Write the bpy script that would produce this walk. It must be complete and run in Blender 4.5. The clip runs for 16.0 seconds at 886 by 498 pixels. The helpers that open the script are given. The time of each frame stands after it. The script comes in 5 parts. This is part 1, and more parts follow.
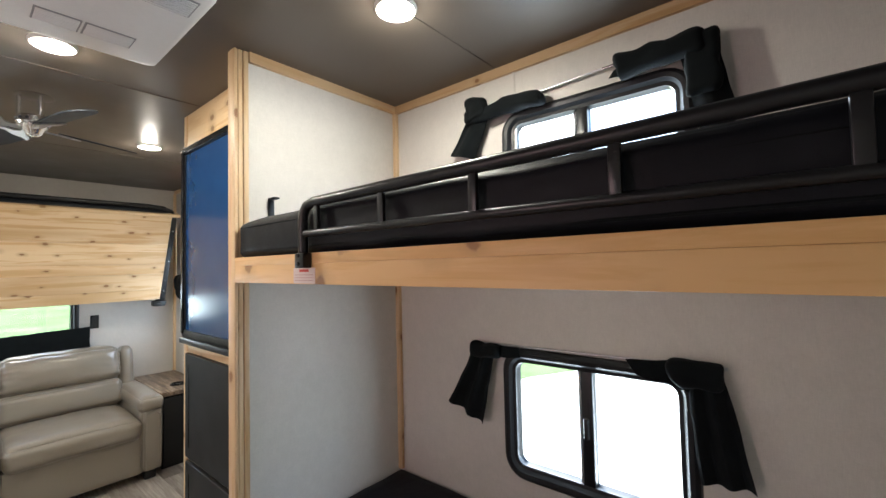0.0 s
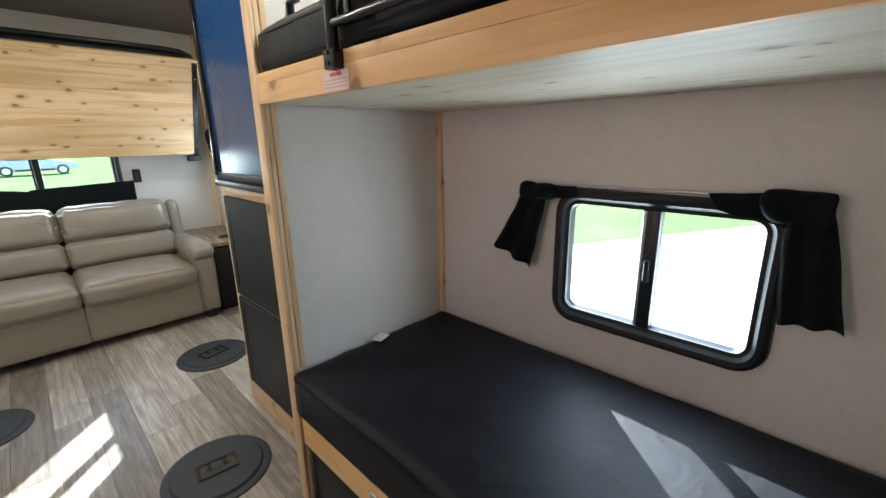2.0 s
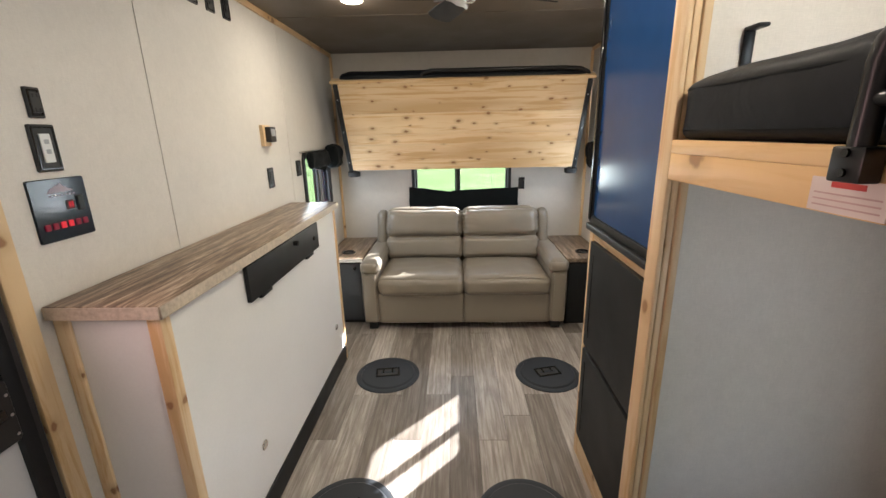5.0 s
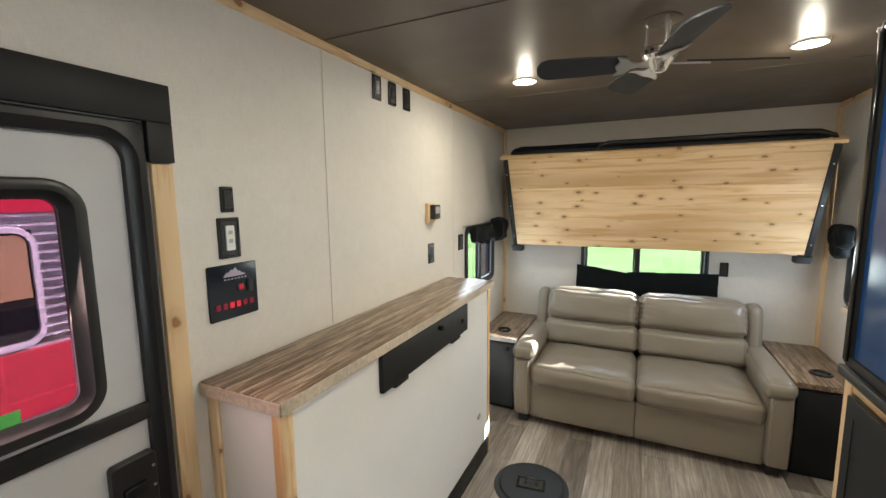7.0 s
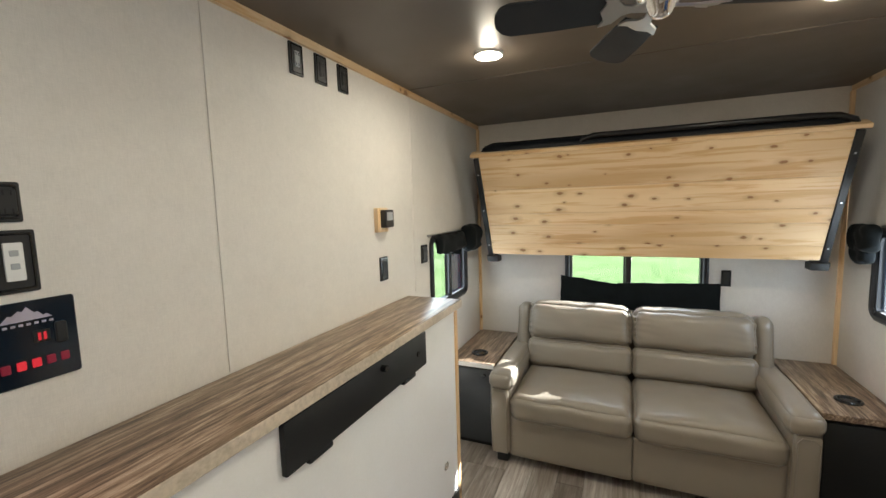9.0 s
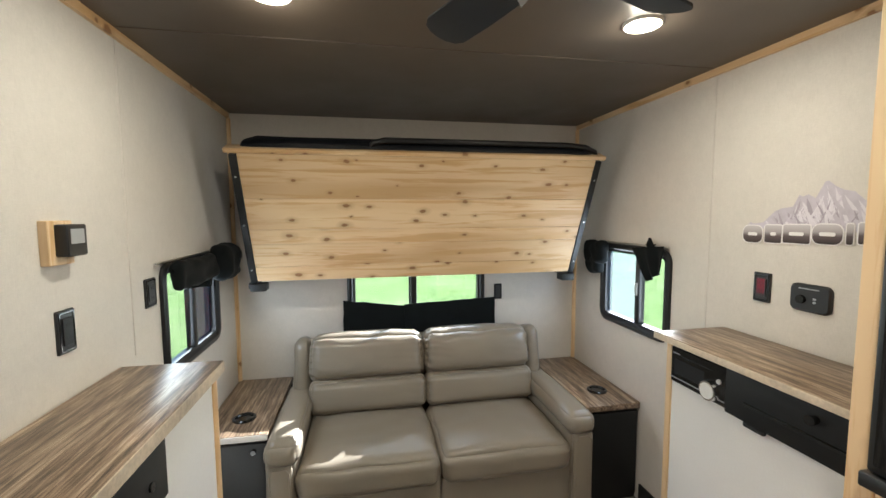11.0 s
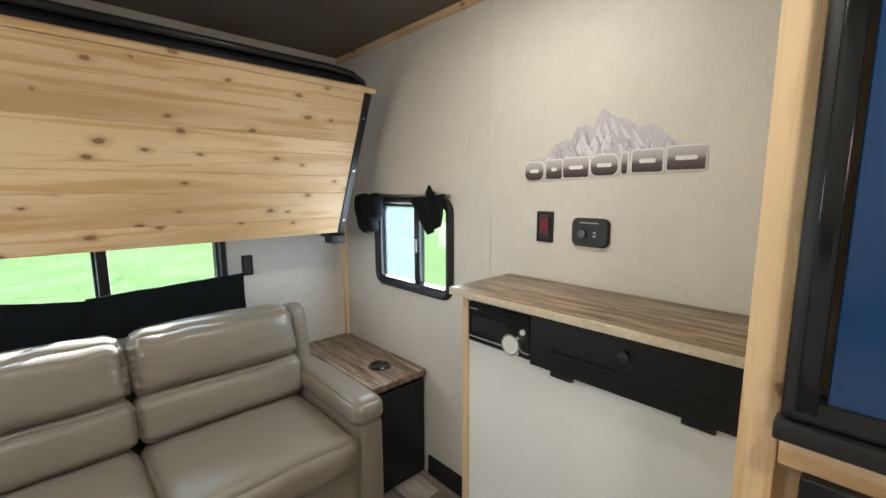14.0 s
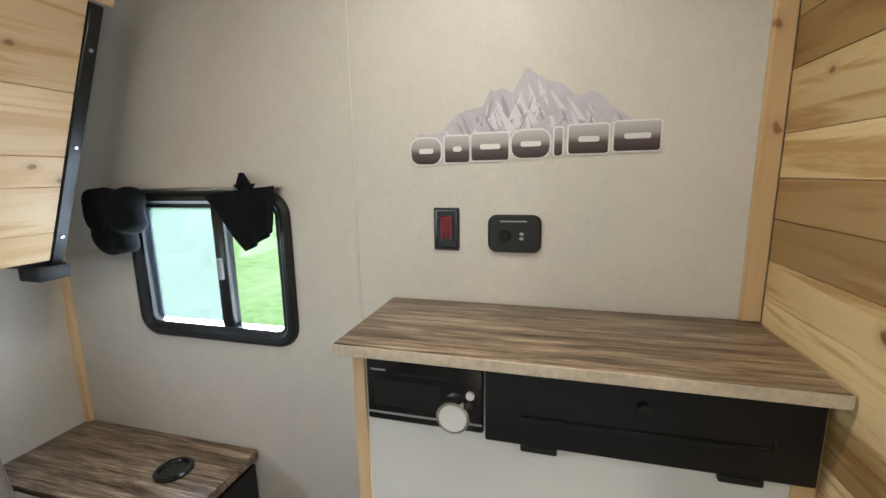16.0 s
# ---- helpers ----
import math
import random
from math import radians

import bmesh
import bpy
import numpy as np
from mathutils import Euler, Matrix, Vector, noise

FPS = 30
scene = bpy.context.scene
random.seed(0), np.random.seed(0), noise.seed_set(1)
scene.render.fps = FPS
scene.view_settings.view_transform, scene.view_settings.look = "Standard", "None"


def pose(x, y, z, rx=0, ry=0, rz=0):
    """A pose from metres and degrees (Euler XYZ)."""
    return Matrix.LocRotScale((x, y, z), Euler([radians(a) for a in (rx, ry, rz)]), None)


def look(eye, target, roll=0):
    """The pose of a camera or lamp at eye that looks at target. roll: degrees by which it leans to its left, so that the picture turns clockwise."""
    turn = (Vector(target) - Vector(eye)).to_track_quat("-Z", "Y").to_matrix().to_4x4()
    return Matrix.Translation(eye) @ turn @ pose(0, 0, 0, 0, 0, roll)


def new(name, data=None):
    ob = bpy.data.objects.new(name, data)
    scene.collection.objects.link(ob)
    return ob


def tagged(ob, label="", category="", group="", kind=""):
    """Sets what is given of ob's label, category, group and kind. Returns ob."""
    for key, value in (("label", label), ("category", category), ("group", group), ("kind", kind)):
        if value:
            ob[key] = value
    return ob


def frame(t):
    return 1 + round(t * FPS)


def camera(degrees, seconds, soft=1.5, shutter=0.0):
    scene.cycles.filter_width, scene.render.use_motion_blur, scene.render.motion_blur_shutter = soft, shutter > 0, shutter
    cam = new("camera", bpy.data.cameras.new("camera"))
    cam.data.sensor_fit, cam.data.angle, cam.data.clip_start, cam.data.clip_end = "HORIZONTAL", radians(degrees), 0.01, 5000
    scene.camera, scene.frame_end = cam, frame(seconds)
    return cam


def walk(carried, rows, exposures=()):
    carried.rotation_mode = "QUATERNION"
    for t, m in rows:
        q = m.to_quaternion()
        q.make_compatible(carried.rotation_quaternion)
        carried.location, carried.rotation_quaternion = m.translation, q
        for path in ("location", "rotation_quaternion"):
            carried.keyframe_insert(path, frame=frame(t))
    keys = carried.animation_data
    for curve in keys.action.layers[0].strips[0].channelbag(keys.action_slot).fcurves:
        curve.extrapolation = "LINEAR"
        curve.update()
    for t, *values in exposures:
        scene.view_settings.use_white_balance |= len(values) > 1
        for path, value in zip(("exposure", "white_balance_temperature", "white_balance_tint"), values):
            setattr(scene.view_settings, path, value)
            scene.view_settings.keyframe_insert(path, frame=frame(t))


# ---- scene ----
cam = camera(93.9, 16.0)
PATH = [
    (0, (4.576, -0.206, 1.507), (3.289, 1.323, 1.586), -1.3),
    (0.5, (4.542, -0.168, 1.44), (3.266, 1.372, 1.414), -0.9),
    (1, (4.513, -0.152, 1.398), (3.235, 1.373, 1.203), -1.0),
    (1.5, (4.486, -0.144, 1.37), (3.186, 1.33, 1.001), -1.0),
    (2, (4.44, -0.139, 1.357), (3.079, 1.234, 0.844), -1.0),
    (2.5, (4.387, -0.106, 1.386), (2.913, 1.099, 0.775), -1.3),
    (3, (4.33, -0.055, 1.427), (2.699, 0.909, 0.786), -0.9),
    (3.5, (4.313, -0.059, 1.458), (2.55, 0.619, 0.799), -0.9),
    (4, (4.273, -0.052, 1.491), (2.423, 0.34, 0.84), -0.9),
    (4.5, (4.171, -0.061, 1.51), (2.274, 0.09, 0.895), -1.0),
    (5, (4.076, -0.06, 1.571), (2.15, -0.122, 1.033), -1.2),
    (5.2, (4.031, -0.056, 1.594), (2.098, -0.196, 1.1), -1.1),
    (7.3, (3.78, -0.028, 1.671), (2.013, -0.939, 1.451), -0.8),
    (7.5, (3.75, -0.038, 1.656), (1.993, -0.97, 1.448), -0.9),
    (8, (3.665, -0.034, 1.65), (1.918, -0.981, 1.432), -0.8),
    (8.2, (3.613, -0.039, 1.636), (1.859, -0.974, 1.416), -0.8),
    (10.3, (2.966, -0.252, 1.646), (0.979, -0.398, 1.468), -0.8),
    (10.5, (2.928, -0.304, 1.635), (0.936, -0.289, 1.461), 0.0),
    (11, (2.879, -0.353, 1.65), (0.921, 0.018, 1.482), -0.3),
    (11.5, (2.903, -0.378, 1.643), (1.033, 0.313, 1.481), -0.2),
    (12, (2.938, -0.398, 1.625), (1.168, 0.52, 1.467), -0.2),
    (12.5, (2.906, -0.407, 1.6), (1.221, 0.657, 1.428), -0.4),
    (13, (2.761, -0.375, 1.556), (1.142, 0.781, 1.35), -0.5),
    (13.5, (2.557, -0.254, 1.504), (1.01, 0.993, 1.273), -0.2),
    (14, (2.401, -0.17, 1.496), (0.963, 1.191, 1.215), -0.2),
    (14.5, (2.222, -0.156, 1.501), (0.955, 1.36, 1.189), -0.3),
    (15, (2.06, -0.121, 1.498), (1.009, 1.548, 1.168), -0.3),
    (15.5, (1.891, 0.008, 1.494), (1.101, 1.811, 1.144), -0.6),
    (16, (1.822, 0.093, 1.504), (1.308, 1.994, 1.151), -0.9),
]
walk(cam, [(t, look(eye, target, roll)) for t, eye, target, roll in PATH], [(0, 2.92, 5900, 8), (0.7, 2.90, 5980, 8), (2.0, 2.90, 5850, 4), (2.6, 2.86, 5950, 6), (3.2, 2.79, 6280, 10), (4.0, 2.78, 6480, 12), (5.0, 2.70, 6400, 11), (7.5, 2.68, 6350, 6), (10.5, 2.50, 6330, 8), (12.0, 2.74, 5950, 5), (14, 2.56, 6060, 5), (16, 2.40, 6000, 5)])
SKY, SUN, LAMP, DAY = 0.14, 5.0, 1.05, 3.7

# ---- world, sun and lamps ----
world = bpy.data.worlds.new("world")
scene.world = world
world.use_nodes = True
SUN_WAY = Vector((1.29, -1.20, -1.0)).normalized()
wn = world.node_tree.nodes
sky = wn.new("ShaderNodeTexSky")
sky.sky_type = "NISHITA"
sky.sun_disc = False
sky.sun_elevation = math.asin(-SUN_WAY.z)
sky.sun_rotation = math.atan2(-SUN_WAY.x, -SUN_WAY.y)
wn["Background"].inputs["Strength"].default_value = SKY
world.node_tree.links.new(sky.outputs["Color"], wn["Background"].inputs["Color"])
sun_data = bpy.data.lights.new("sun", "SUN")
sun_data.energy, sun_data.angle, sun_data.color = SUN, radians(0.5), (1.0, 0.98, 0.95)
sun_ob = new("sun", sun_data)
sun_ob.matrix_world = look((-6, 7, 6), Vector((-6, 7, 6)) + SUN_WAY)

# room measures: x runs forward from the rear wall, y across, z up
REAR, FRONT, HALF, CEIL, OUT = 0.08, 5.25, 1.17, 2.274, 0.05
LAMPS = [(1.60, -0.60), (1.61, 0.56), (2.73, 0.0), (3.71, 0.63)]
for x, y in LAMPS:
    d = bpy.data.lights.new("ceiling_glow", "AREA")
    d.shape, d.size, d.energy, d.color = "DISK", 0.10, LAMP, (1.0, 0.90, 0.74)
    new("ceiling_glow", d).matrix_world = look((x, y, CEIL - 0.024), (x, y, 0.0))
    # added point lamp under each light, spilling over the ceiling and upper walls
    d = bpy.data.lights.new("ceiling_spill", "POINT")
    d.shadow_soft_size, d.energy, d.color = 0.03, LAMP * 0.42, (1.0, 0.88, 0.70)
    new("ceiling_spill", d).location = (x, y, CEIL - 0.046)


# ---- materials ----
def shader(name):
    m = bpy.data.materials.new(name)
    m.use_nodes = True
    t = m.node_tree
    return m, t, t.nodes["Principled BSDF"]


def link(t, a, b):
    t.links.new(a, b)


def coords(t, scale, offset=True):
    """Object coordinates in metres, stretched, shifted from object to object."""
    tc = t.nodes.new("ShaderNodeTexCoord")
    mp = t.nodes.new("ShaderNodeMapping")
    mp.inputs["Scale"].default_value = scale
    link(t, tc.outputs["Object"], mp.inputs["Vector"])
    if offset:
        oi = t.nodes.new("ShaderNodeObjectInfo")
        mul = t.nodes.new("ShaderNodeMath")
        mul.operation = "MULTIPLY"
        mul.inputs[1].default_value = 37.0
        link(t, oi.outputs["Random"], mul.inputs[0])
        comb = t.nodes.new("ShaderNodeCombineXYZ")
        for n in range(3):
            link(t, mul.outputs[0], comb.inputs[n])
        link(t, comb.outputs[0], mp.inputs["Location"])
    return mp.outputs["Vector"]


def noise_node(t, vec, scale, detail=4.0, rough=0.55, distort=0.0):
    n = t.nodes.new("ShaderNodeTexNoise")
    n.inputs["Scale"].default_value = scale
    n.inputs["Detail"].default_value = detail
    n.inputs["Roughness"].default_value = rough
    n.inputs["Distortion"].default_value = distort
    link(t, vec, n.inputs["Vector"])
    return n.outputs["Fac"]


def ramp(t, fac, stops):
    r = t.nodes.new("ShaderNodeValToRGB")
    e = r.color_ramp.elements
    while len(e) < len(stops):
        e.new(0.5)
    for k, (p, c) in enumerate(stops):
        e[k].position = p
        e[k].color = (*c, 1)
    link(t, fac, r.inputs["Fac"])
    return r.outputs["Color"]


def mixc(t, fac, a, b, mode="MIX"):
    m = t.nodes.new("ShaderNodeMix")
    m.data_type, m.blend_type = "RGBA", mode
    if isinstance(fac, float):
        m.inputs[0].default_value = fac
    else:
        link(t, fac, m.inputs[0])
    for sock, v in ((m.inputs[6], a), (m.inputs[7], b)):
        if isinstance(v, tuple):
            sock.default_value = (*v, 1)
        else:
            link(t, v, sock)
    return m.outputs[2]


def maths(t, op, a, b):
    m = t.nodes.new("ShaderNodeMath")
    m.operation = op
    for k, v in enumerate((a, b)):
        if isinstance(v, (int, float)):
            m.inputs[k].default_value = v
        else:
            link(t, v, m.inputs[k])
    return m.outputs[0]


def bump(t, p, height, strength, distance=0.002):
    b = t.nodes.new("ShaderNodeBump")
    b.inputs["Strength"].default_value = strength
    b.inputs["Distance"].default_value = distance
    link(t, height, b.inputs["Height"])
    link(t, b.outputs["Normal"], p.inputs["Normal"])


def plain(name, colour, rough=0.5, metal=0.0, vary=0.12, grain=60.0, relief=0.15, coat=0.0, spec=0.5):
    m, t, p = shader(name)
    v = coords(t, (1, 1, 1))
    a = noise_node(t, v, 3.0, 3.0)
    b = noise_node(t, v, grain, 4.0)
    both = maths(t, "ADD", maths(t, "MULTIPLY", a, 0.6), maths(t, "MULTIPLY", b, 0.4))
    lo = tuple(c * (1 - vary) for c in colour)
    hi = tuple(min(1.0, c * (1 + vary)) for c in colour)
    link(t, ramp(t, both, [(0.3, lo), (0.7, hi)]), p.inputs["Base Color"])
    rr = ramp(t, a, [(0.3, (rough * 0.85,) * 3), (0.7, (min(1, rough * 1.15),) * 3)])
    link(t, rr, p.inputs["Roughness"])
    p.inputs["Metallic"].default_value = metal
    p.inputs["Coat Weight"].default_value = coat
    p.inputs["Specular IOR Level"].default_value = spec
    bump(t, p, b, relief, 0.001)
    return m


def wood(name, axis, light, mid, dark, knots=True, rough=0.45, tone=0.25, knot_size=0.16, band=0.55):
    """Clear-finished softwood with grain along one axis, knots and a tone that differs from board to board."""
    m, t, p = shader(name)
    stretch = [26.0, 26.0, 26.0]
    stretch[axis] = 1.6
    v = coords(t, stretch)
    g = noise_node(t, v, 1.0, 6.0, 0.6, 0.6)
    soft = [5.0, 5.0, 5.0]
    soft[axis] = 0.7
    broad = noise_node(t, coords(t, soft), 1.0, 2.0, 0.5, 0.4)
    fleck = tuple(c * 0.90 for c in mid)
    col = ramp(t, g, [(0.26, fleck), (0.40, mid), (0.50, light), (0.60, light), (0.74, mid)])
    col = mixc(t, ramp(t, broad, [(0.42, (0, 0, 0)), (0.66, (band,) * 3)]), col, tuple(c * (1.15 - 0.27 * band) for c in mid))
    oi = t.nodes.new("ShaderNodeObjectInfo")
    shade = ramp(t, oi.outputs["Random"], [(0.0, (1 - tone, 1 - tone * 1.15, 1 - tone * 1.4)), (0.55, (0.95, 0.94, 0.92)), (1.0, (1.08, 1.08, 1.06))])
    col = mixc(t, 1.0, col, shade, "MULTIPLY")
    if knots:
        sep = t.nodes.new("ShaderNodeSeparateXYZ")
        link(t, coords(t, (1, 1, 1)), sep.inputs[0])
        others = [k for k in range(3) if k != axis]
        flat = t.nodes.new("ShaderNodeCombineXYZ")
        link(t, maths(t, "MULTIPLY", sep.outputs[axis], 0.75 / knot_size), flat.inputs[0])
        link(t, maths(t, "MULTIPLY", maths(t, "ADD", sep.outputs[others[0]], sep.outputs[others[1]]), 1.0 / knot_size), flat.inputs[1])
        vo = t.nodes.new("ShaderNodeTexVoronoi")
        vo.voronoi_dimensions = "2D"
        vo.inputs["Scale"].default_value = 1.0
        warped = mixc(t, 0.10, flat.outputs[0], noise_colour(t, coords(t, (30, 30, 30))))
        link(t, warped, vo.inputs["Vector"])
        pick = t.nodes.new("ShaderNodeSeparateColor")
        link(t, vo.outputs["Color"], pick.inputs[0])
        size = maths(t, "ADD", maths(t, "MULTIPLY", pick.outputs[0], 0.5), 0.32)
        dist = maths(t, "DIVIDE", vo.outputs["Distance"], size)
        halo = ramp(t, dist, [(0.07, (0.9,) * 3), (0.15, (0.42,) * 3), (0.32, (0, 0, 0))])
        core = ramp(t, dist, [(0.075, (0.85,) * 3), (0.120, (0, 0, 0))])
        col = mixc(t, halo, col, tuple(c * 0.70 for c in mid))
        col = mixc(t, core, col, dark)
    link(t, col, p.inputs["Base Color"])
    p.inputs["Roughness"].default_value = rough
    bump(t, p, g, 0.12, 0.0015)
    return m


def noise_colour(t, vec):
    n = t.nodes.new("ShaderNodeTexNoise")
    n.inputs["Scale"].default_value = 1.0
    link(t, vec, n.inputs["Vector"])
    return n.outputs["Color"]


def panel_paper(name, colour):
    """Vinyl-faced wall panel with a faint woven print."""
    m, t, p = shader(name)
    v = coords(t, (1, 1, 1), False)
    big = noise_node(t, v, 1.3, 3.0)
    weave_a = noise_node(t, coords(t, (900, 900, 60), False), 1.0, 2.0)
    weave_b = noise_node(t, coords(t, (70, 70, 900), False), 1.0, 2.0)
    weave = maths(t, "ADD", maths(t, "MULTIPLY", weave_a, 0.5), maths(t, "MULTIPLY", weave_b, 0.5))
    mid = noise_node(t, v, 22.0, 5.0, 0.65)
    f = maths(t, "ADD", maths(t, "MULTIPLY", weave, 0.55), maths(t, "ADD", maths(t, "MULTIPLY", big, 0.27), maths(t, "MULTIPLY", mid, 0.18)))
    lo, hi = tuple(c * 0.86 for c in colour), tuple(min(1, c * 1.08) for c in colour)
    link(t, ramp(t, f, [(0.36, lo), (0.64, hi)]), p.inputs["Base Color"])
    p.inputs["Roughness"].default_value = 0.52
    bump(t, p, weave, 0.12, 0.0008)
    return m


def laminate(name, streak=(7.5, 115, 115), blotch=(2.2, 20, 20), lift=1.0):
    """Weathered-board laminate: broken brown and grey streaks along x over darker and paler boards."""
    m, t, p = shader(name)
    fine = noise_node(t, coords(t, streak), 1.0, 6.0, 0.72, 0.35)
    long = noise_node(t, coords(t, tuple(c * 0.36 for c in streak)), 1.0, 5.0, 0.68, 0.5)
    both = maths(t, "ADD", maths(t, "MULTIPLY", fine, 0.55), maths(t, "MULTIPLY", long, 0.45))
    tone = noise_node(t, coords(t, blotch), 1.0, 3.0, 0.6, 0.8)
    stops = [(0.385, (0.036, 0.023, 0.015)), (0.455, (0.140, 0.096, 0.064)), (0.53, (0.290, 0.215, 0.150)), (0.60, (0.460, 0.372, 0.280)), (0.67, (0.64, 0.55, 0.44))]
    col = ramp(t, both, [(q, tuple(min(0.9, c * lift) for c in rgb)) for q, rgb in stops])
    col = mixc(t, 1.0, col, ramp(t, tone, [(0.34, (0.60, 0.55, 0.51)), (0.50, (0.98, 0.97, 0.96)), (0.66, (1.26, 1.25, 1.23))]), "MULTIPLY")
    link(t, col, p.inputs["Base Color"])
    p.inputs["Roughness"].default_value = 0.36
    bump(t, p, both, 0.16, 0.001)
    return m


def vinyl_plank(name):
    m, t, p = shader(name)
    fine = noise_node(t, coords(t, (3.0, 70, 70)), 1.0, 6.0, 0.62, 0.5)
    mid = noise_node(t, coords(t, (2.2, 9, 9)), 1.0, 4.0, 0.6, 2.2)
    col = ramp(t, fine, [(0.28, (0.180, 0.153, 0.132)), (0.5, (0.378, 0.345, 0.310)), (0.72, (0.56, 0.53, 0.49))])
    col = mixc(t, ramp(t, mid, [(0.38, (0.0,) * 3), (0.68, (0.6,) * 3)]), col, (0.190, 0.157, 0.132))
    oi = t.nodes.new("ShaderNodeObjectInfo")
    col = mixc(t, 1.0, col, ramp(t, oi.outputs["Random"], [(0.0, (0.52, 0.50, 0.48)), (0.5, (0.90, 0.88, 0.86)), (1.0, (1.30, 1.31, 1.32))]), "MULTIPLY")
    link(t, col, p.inputs["Base Color"])
    p.inputs["Roughness"].default_value = 0.36
    bump(t, p, fine, 0.10, 0.001)
    return m


def leather(name, colour):
    """Soft upholstery leather: pebbled grain, shallow creases and a slow change of tone."""
    m, t, p = shader(name)
    v = coords(t, (1, 1, 1))
    vo = t.nodes.new("ShaderNodeTexVoronoi")
    vo.inputs["Scale"].default_value = 420.0
    link(t, v, vo.inputs["Vector"])
    big = noise_node(t, v, 2.4, 4.0)
    soft = noise_node(t, coords(t, (5, 3, 5)), 1.0, 0.0)
    lo, hi = tuple(c * 0.975 for c in colour), tuple(c * 1.02 for c in colour)
    link(t, ramp(t, big, [(0.28, lo), (0.72, hi)]), p.inputs["Base Color"])
    p.inputs["Roughness"].default_value = 0.29
    h = maths(t, "ADD", maths(t, "MULTIPLY", vo.outputs["Distance"], 0.03), soft)
    bump(t, p, h, 0.14, 0.006)
    return m


def fabric(name, colour, rough=0.9, sheen=0.3, spec=0.16, crumple=0.0):
    """Woven cloth: fine weave and, where it lies loose, soft crumples."""
    m, t, p = shader(name)
    v = coords(t, (1, 1, 1))
    w = noise_node(t, v, 700.0, 2.0)
    b = noise_node(t, v, 9.0, 4.0)
    lo, hi = tuple(c * 0.7 for c in colour), tuple(c * 1.3 for c in colour)
    link(t, ramp(t, b, [(0.3, lo), (0.7, hi)]), p.inputs["Base Color"])
    p.inputs["Roughness"].default_value = rough
    p.inputs["Sheen Weight"].default_value = sheen * 0.1
    p.inputs["Specular IOR Level"].default_value = spec
    fold = noise_node(t, v, 7.0, 3.0, 0.5, 1.2)
    bump(t, p, maths(t, "ADD", maths(t, "MULTIPLY", w, 0.06), maths(t, "MULTIPLY", fold, crumple)), 0.4, 0.012)
    return m


def glass(name, tint, haze=0.0):
    """A thin pane: clear, with the surface's own gloss."""
    m = bpy.data.materials.new(name)
    m.use_nodes = True
    t = m.node_tree
    t.nodes.clear()
    out = t.nodes.new("ShaderNodeOutputMaterial")
    tr = t.nodes.new("ShaderNodeBsdfTransparent")
    tr.inputs["Color"].default_value = (*tint, 1)
    gl = t.nodes.new("ShaderNodeBsdfGlossy")
    gl.inputs["Roughness"].default_value = 0.02
    fr = t.nodes.new("ShaderNodeLayerWeight")
    steep = maths(t, "POWER", fr.outputs["Facing"], 4.0)
    weight = maths(t, "ADD", maths(t, "MULTIPLY", steep, 0.5), 0.03)
    mx = t.nodes.new("ShaderNodeMixShader")
    link(t, weight, mx.inputs[0])
    body = tr.outputs[0]
    if haze:
        mesh_cloth = t.nodes.new("ShaderNodeBsdfTranslucent")
        mesh_cloth.inputs["Color"].default_value = (0.8, 0.86, 0.9, 1)
        hz = t.nodes.new("ShaderNodeMixShader")
        hz.inputs[0].default_value = haze
        link(t, tr.outputs[0], hz.inputs[1])
        link(t, mesh_cloth.outputs[0], hz.inputs[2])
        body = hz.outputs[0]
    link(t, body, mx.inputs[1])
    link(t, gl.outputs[0], mx.inputs[2])
    link(t, mx.outputs[0], out.inputs["Surface"])
    return m


def glow(name, colour, strength, body=None):
    m, t, p = shader(name)
    p.inputs["Base Color"].default_value = (*(body or colour), 1)
    p.inputs["Emission Color"].default_value = (*colour, 1)
    p.inputs["Emission Strength"].default_value = strength
    return m


PINE = ((0.80, 0.615, 0.39), (0.66, 0.43, 0.215), (0.25, 0.110, 0.042))
pine_x = wood("pine_along_x", 0, *PINE)
pine_y = wood("pine_along_y", 1, *PINE, knot_size=0.15, tone=0.13, band=0.85)
pine_z = wood("pine_along_z", 2, *PINE)
cedar_y = wood("cabinet_plank", 1, (0.78, 0.60, 0.34), (0.52, 0.32, 0.13), (0.15, 0.06, 0.02), tone=0.62, band=0.8)
amber_x = wood("amber_pine", 0, (0.85, 0.565, 0.270), (0.74, 0.445, 0.175), (0.30, 0.14, 0.05), tone=0.06, knot_size=0.24)
pale_board = wood("pale_board", 0, (0.82, 0.76, 0.64), (0.70, 0.62, 0.48), (0.3, 0.2, 0.1), tone=0.12)
wall_paper = panel_paper("wall_panel", (0.672, 0.643, 0.600))
cabinet_white = plain("white_panel", (0.79, 0.79, 0.78), 0.42, vary=0.04, grain=120, relief=0.05)
ceiling_brown = plain("ceiling_brown", (0.102, 0.083, 0.066), 0.42, vary=0.10, grain=300, relief=0.05)
top_laminate = laminate("weathered_laminate")
floor_vinyl = vinyl_plank("plank_vinyl")
under_dark = plain("underlay", (0.05, 0.042, 0.036), 0.8)
tan_leather = leather("taupe_leather", (0.248, 0.219, 0.178))
black_paint = plain("black_paint", (0.011, 0.012, 0.013), 0.50, vary=0.2, grain=200, relief=0.08, spec=0.3)
black_plastic = plain("black_plastic", (0.014, 0.015, 0.016), 0.38, vary=0.15, grain=260, relief=0.08)
edge_laminate = plain("edge_laminate", (0.50, 0.43, 0.34), 0.42, vary=0.42, grain=70.0, relief=0.2)
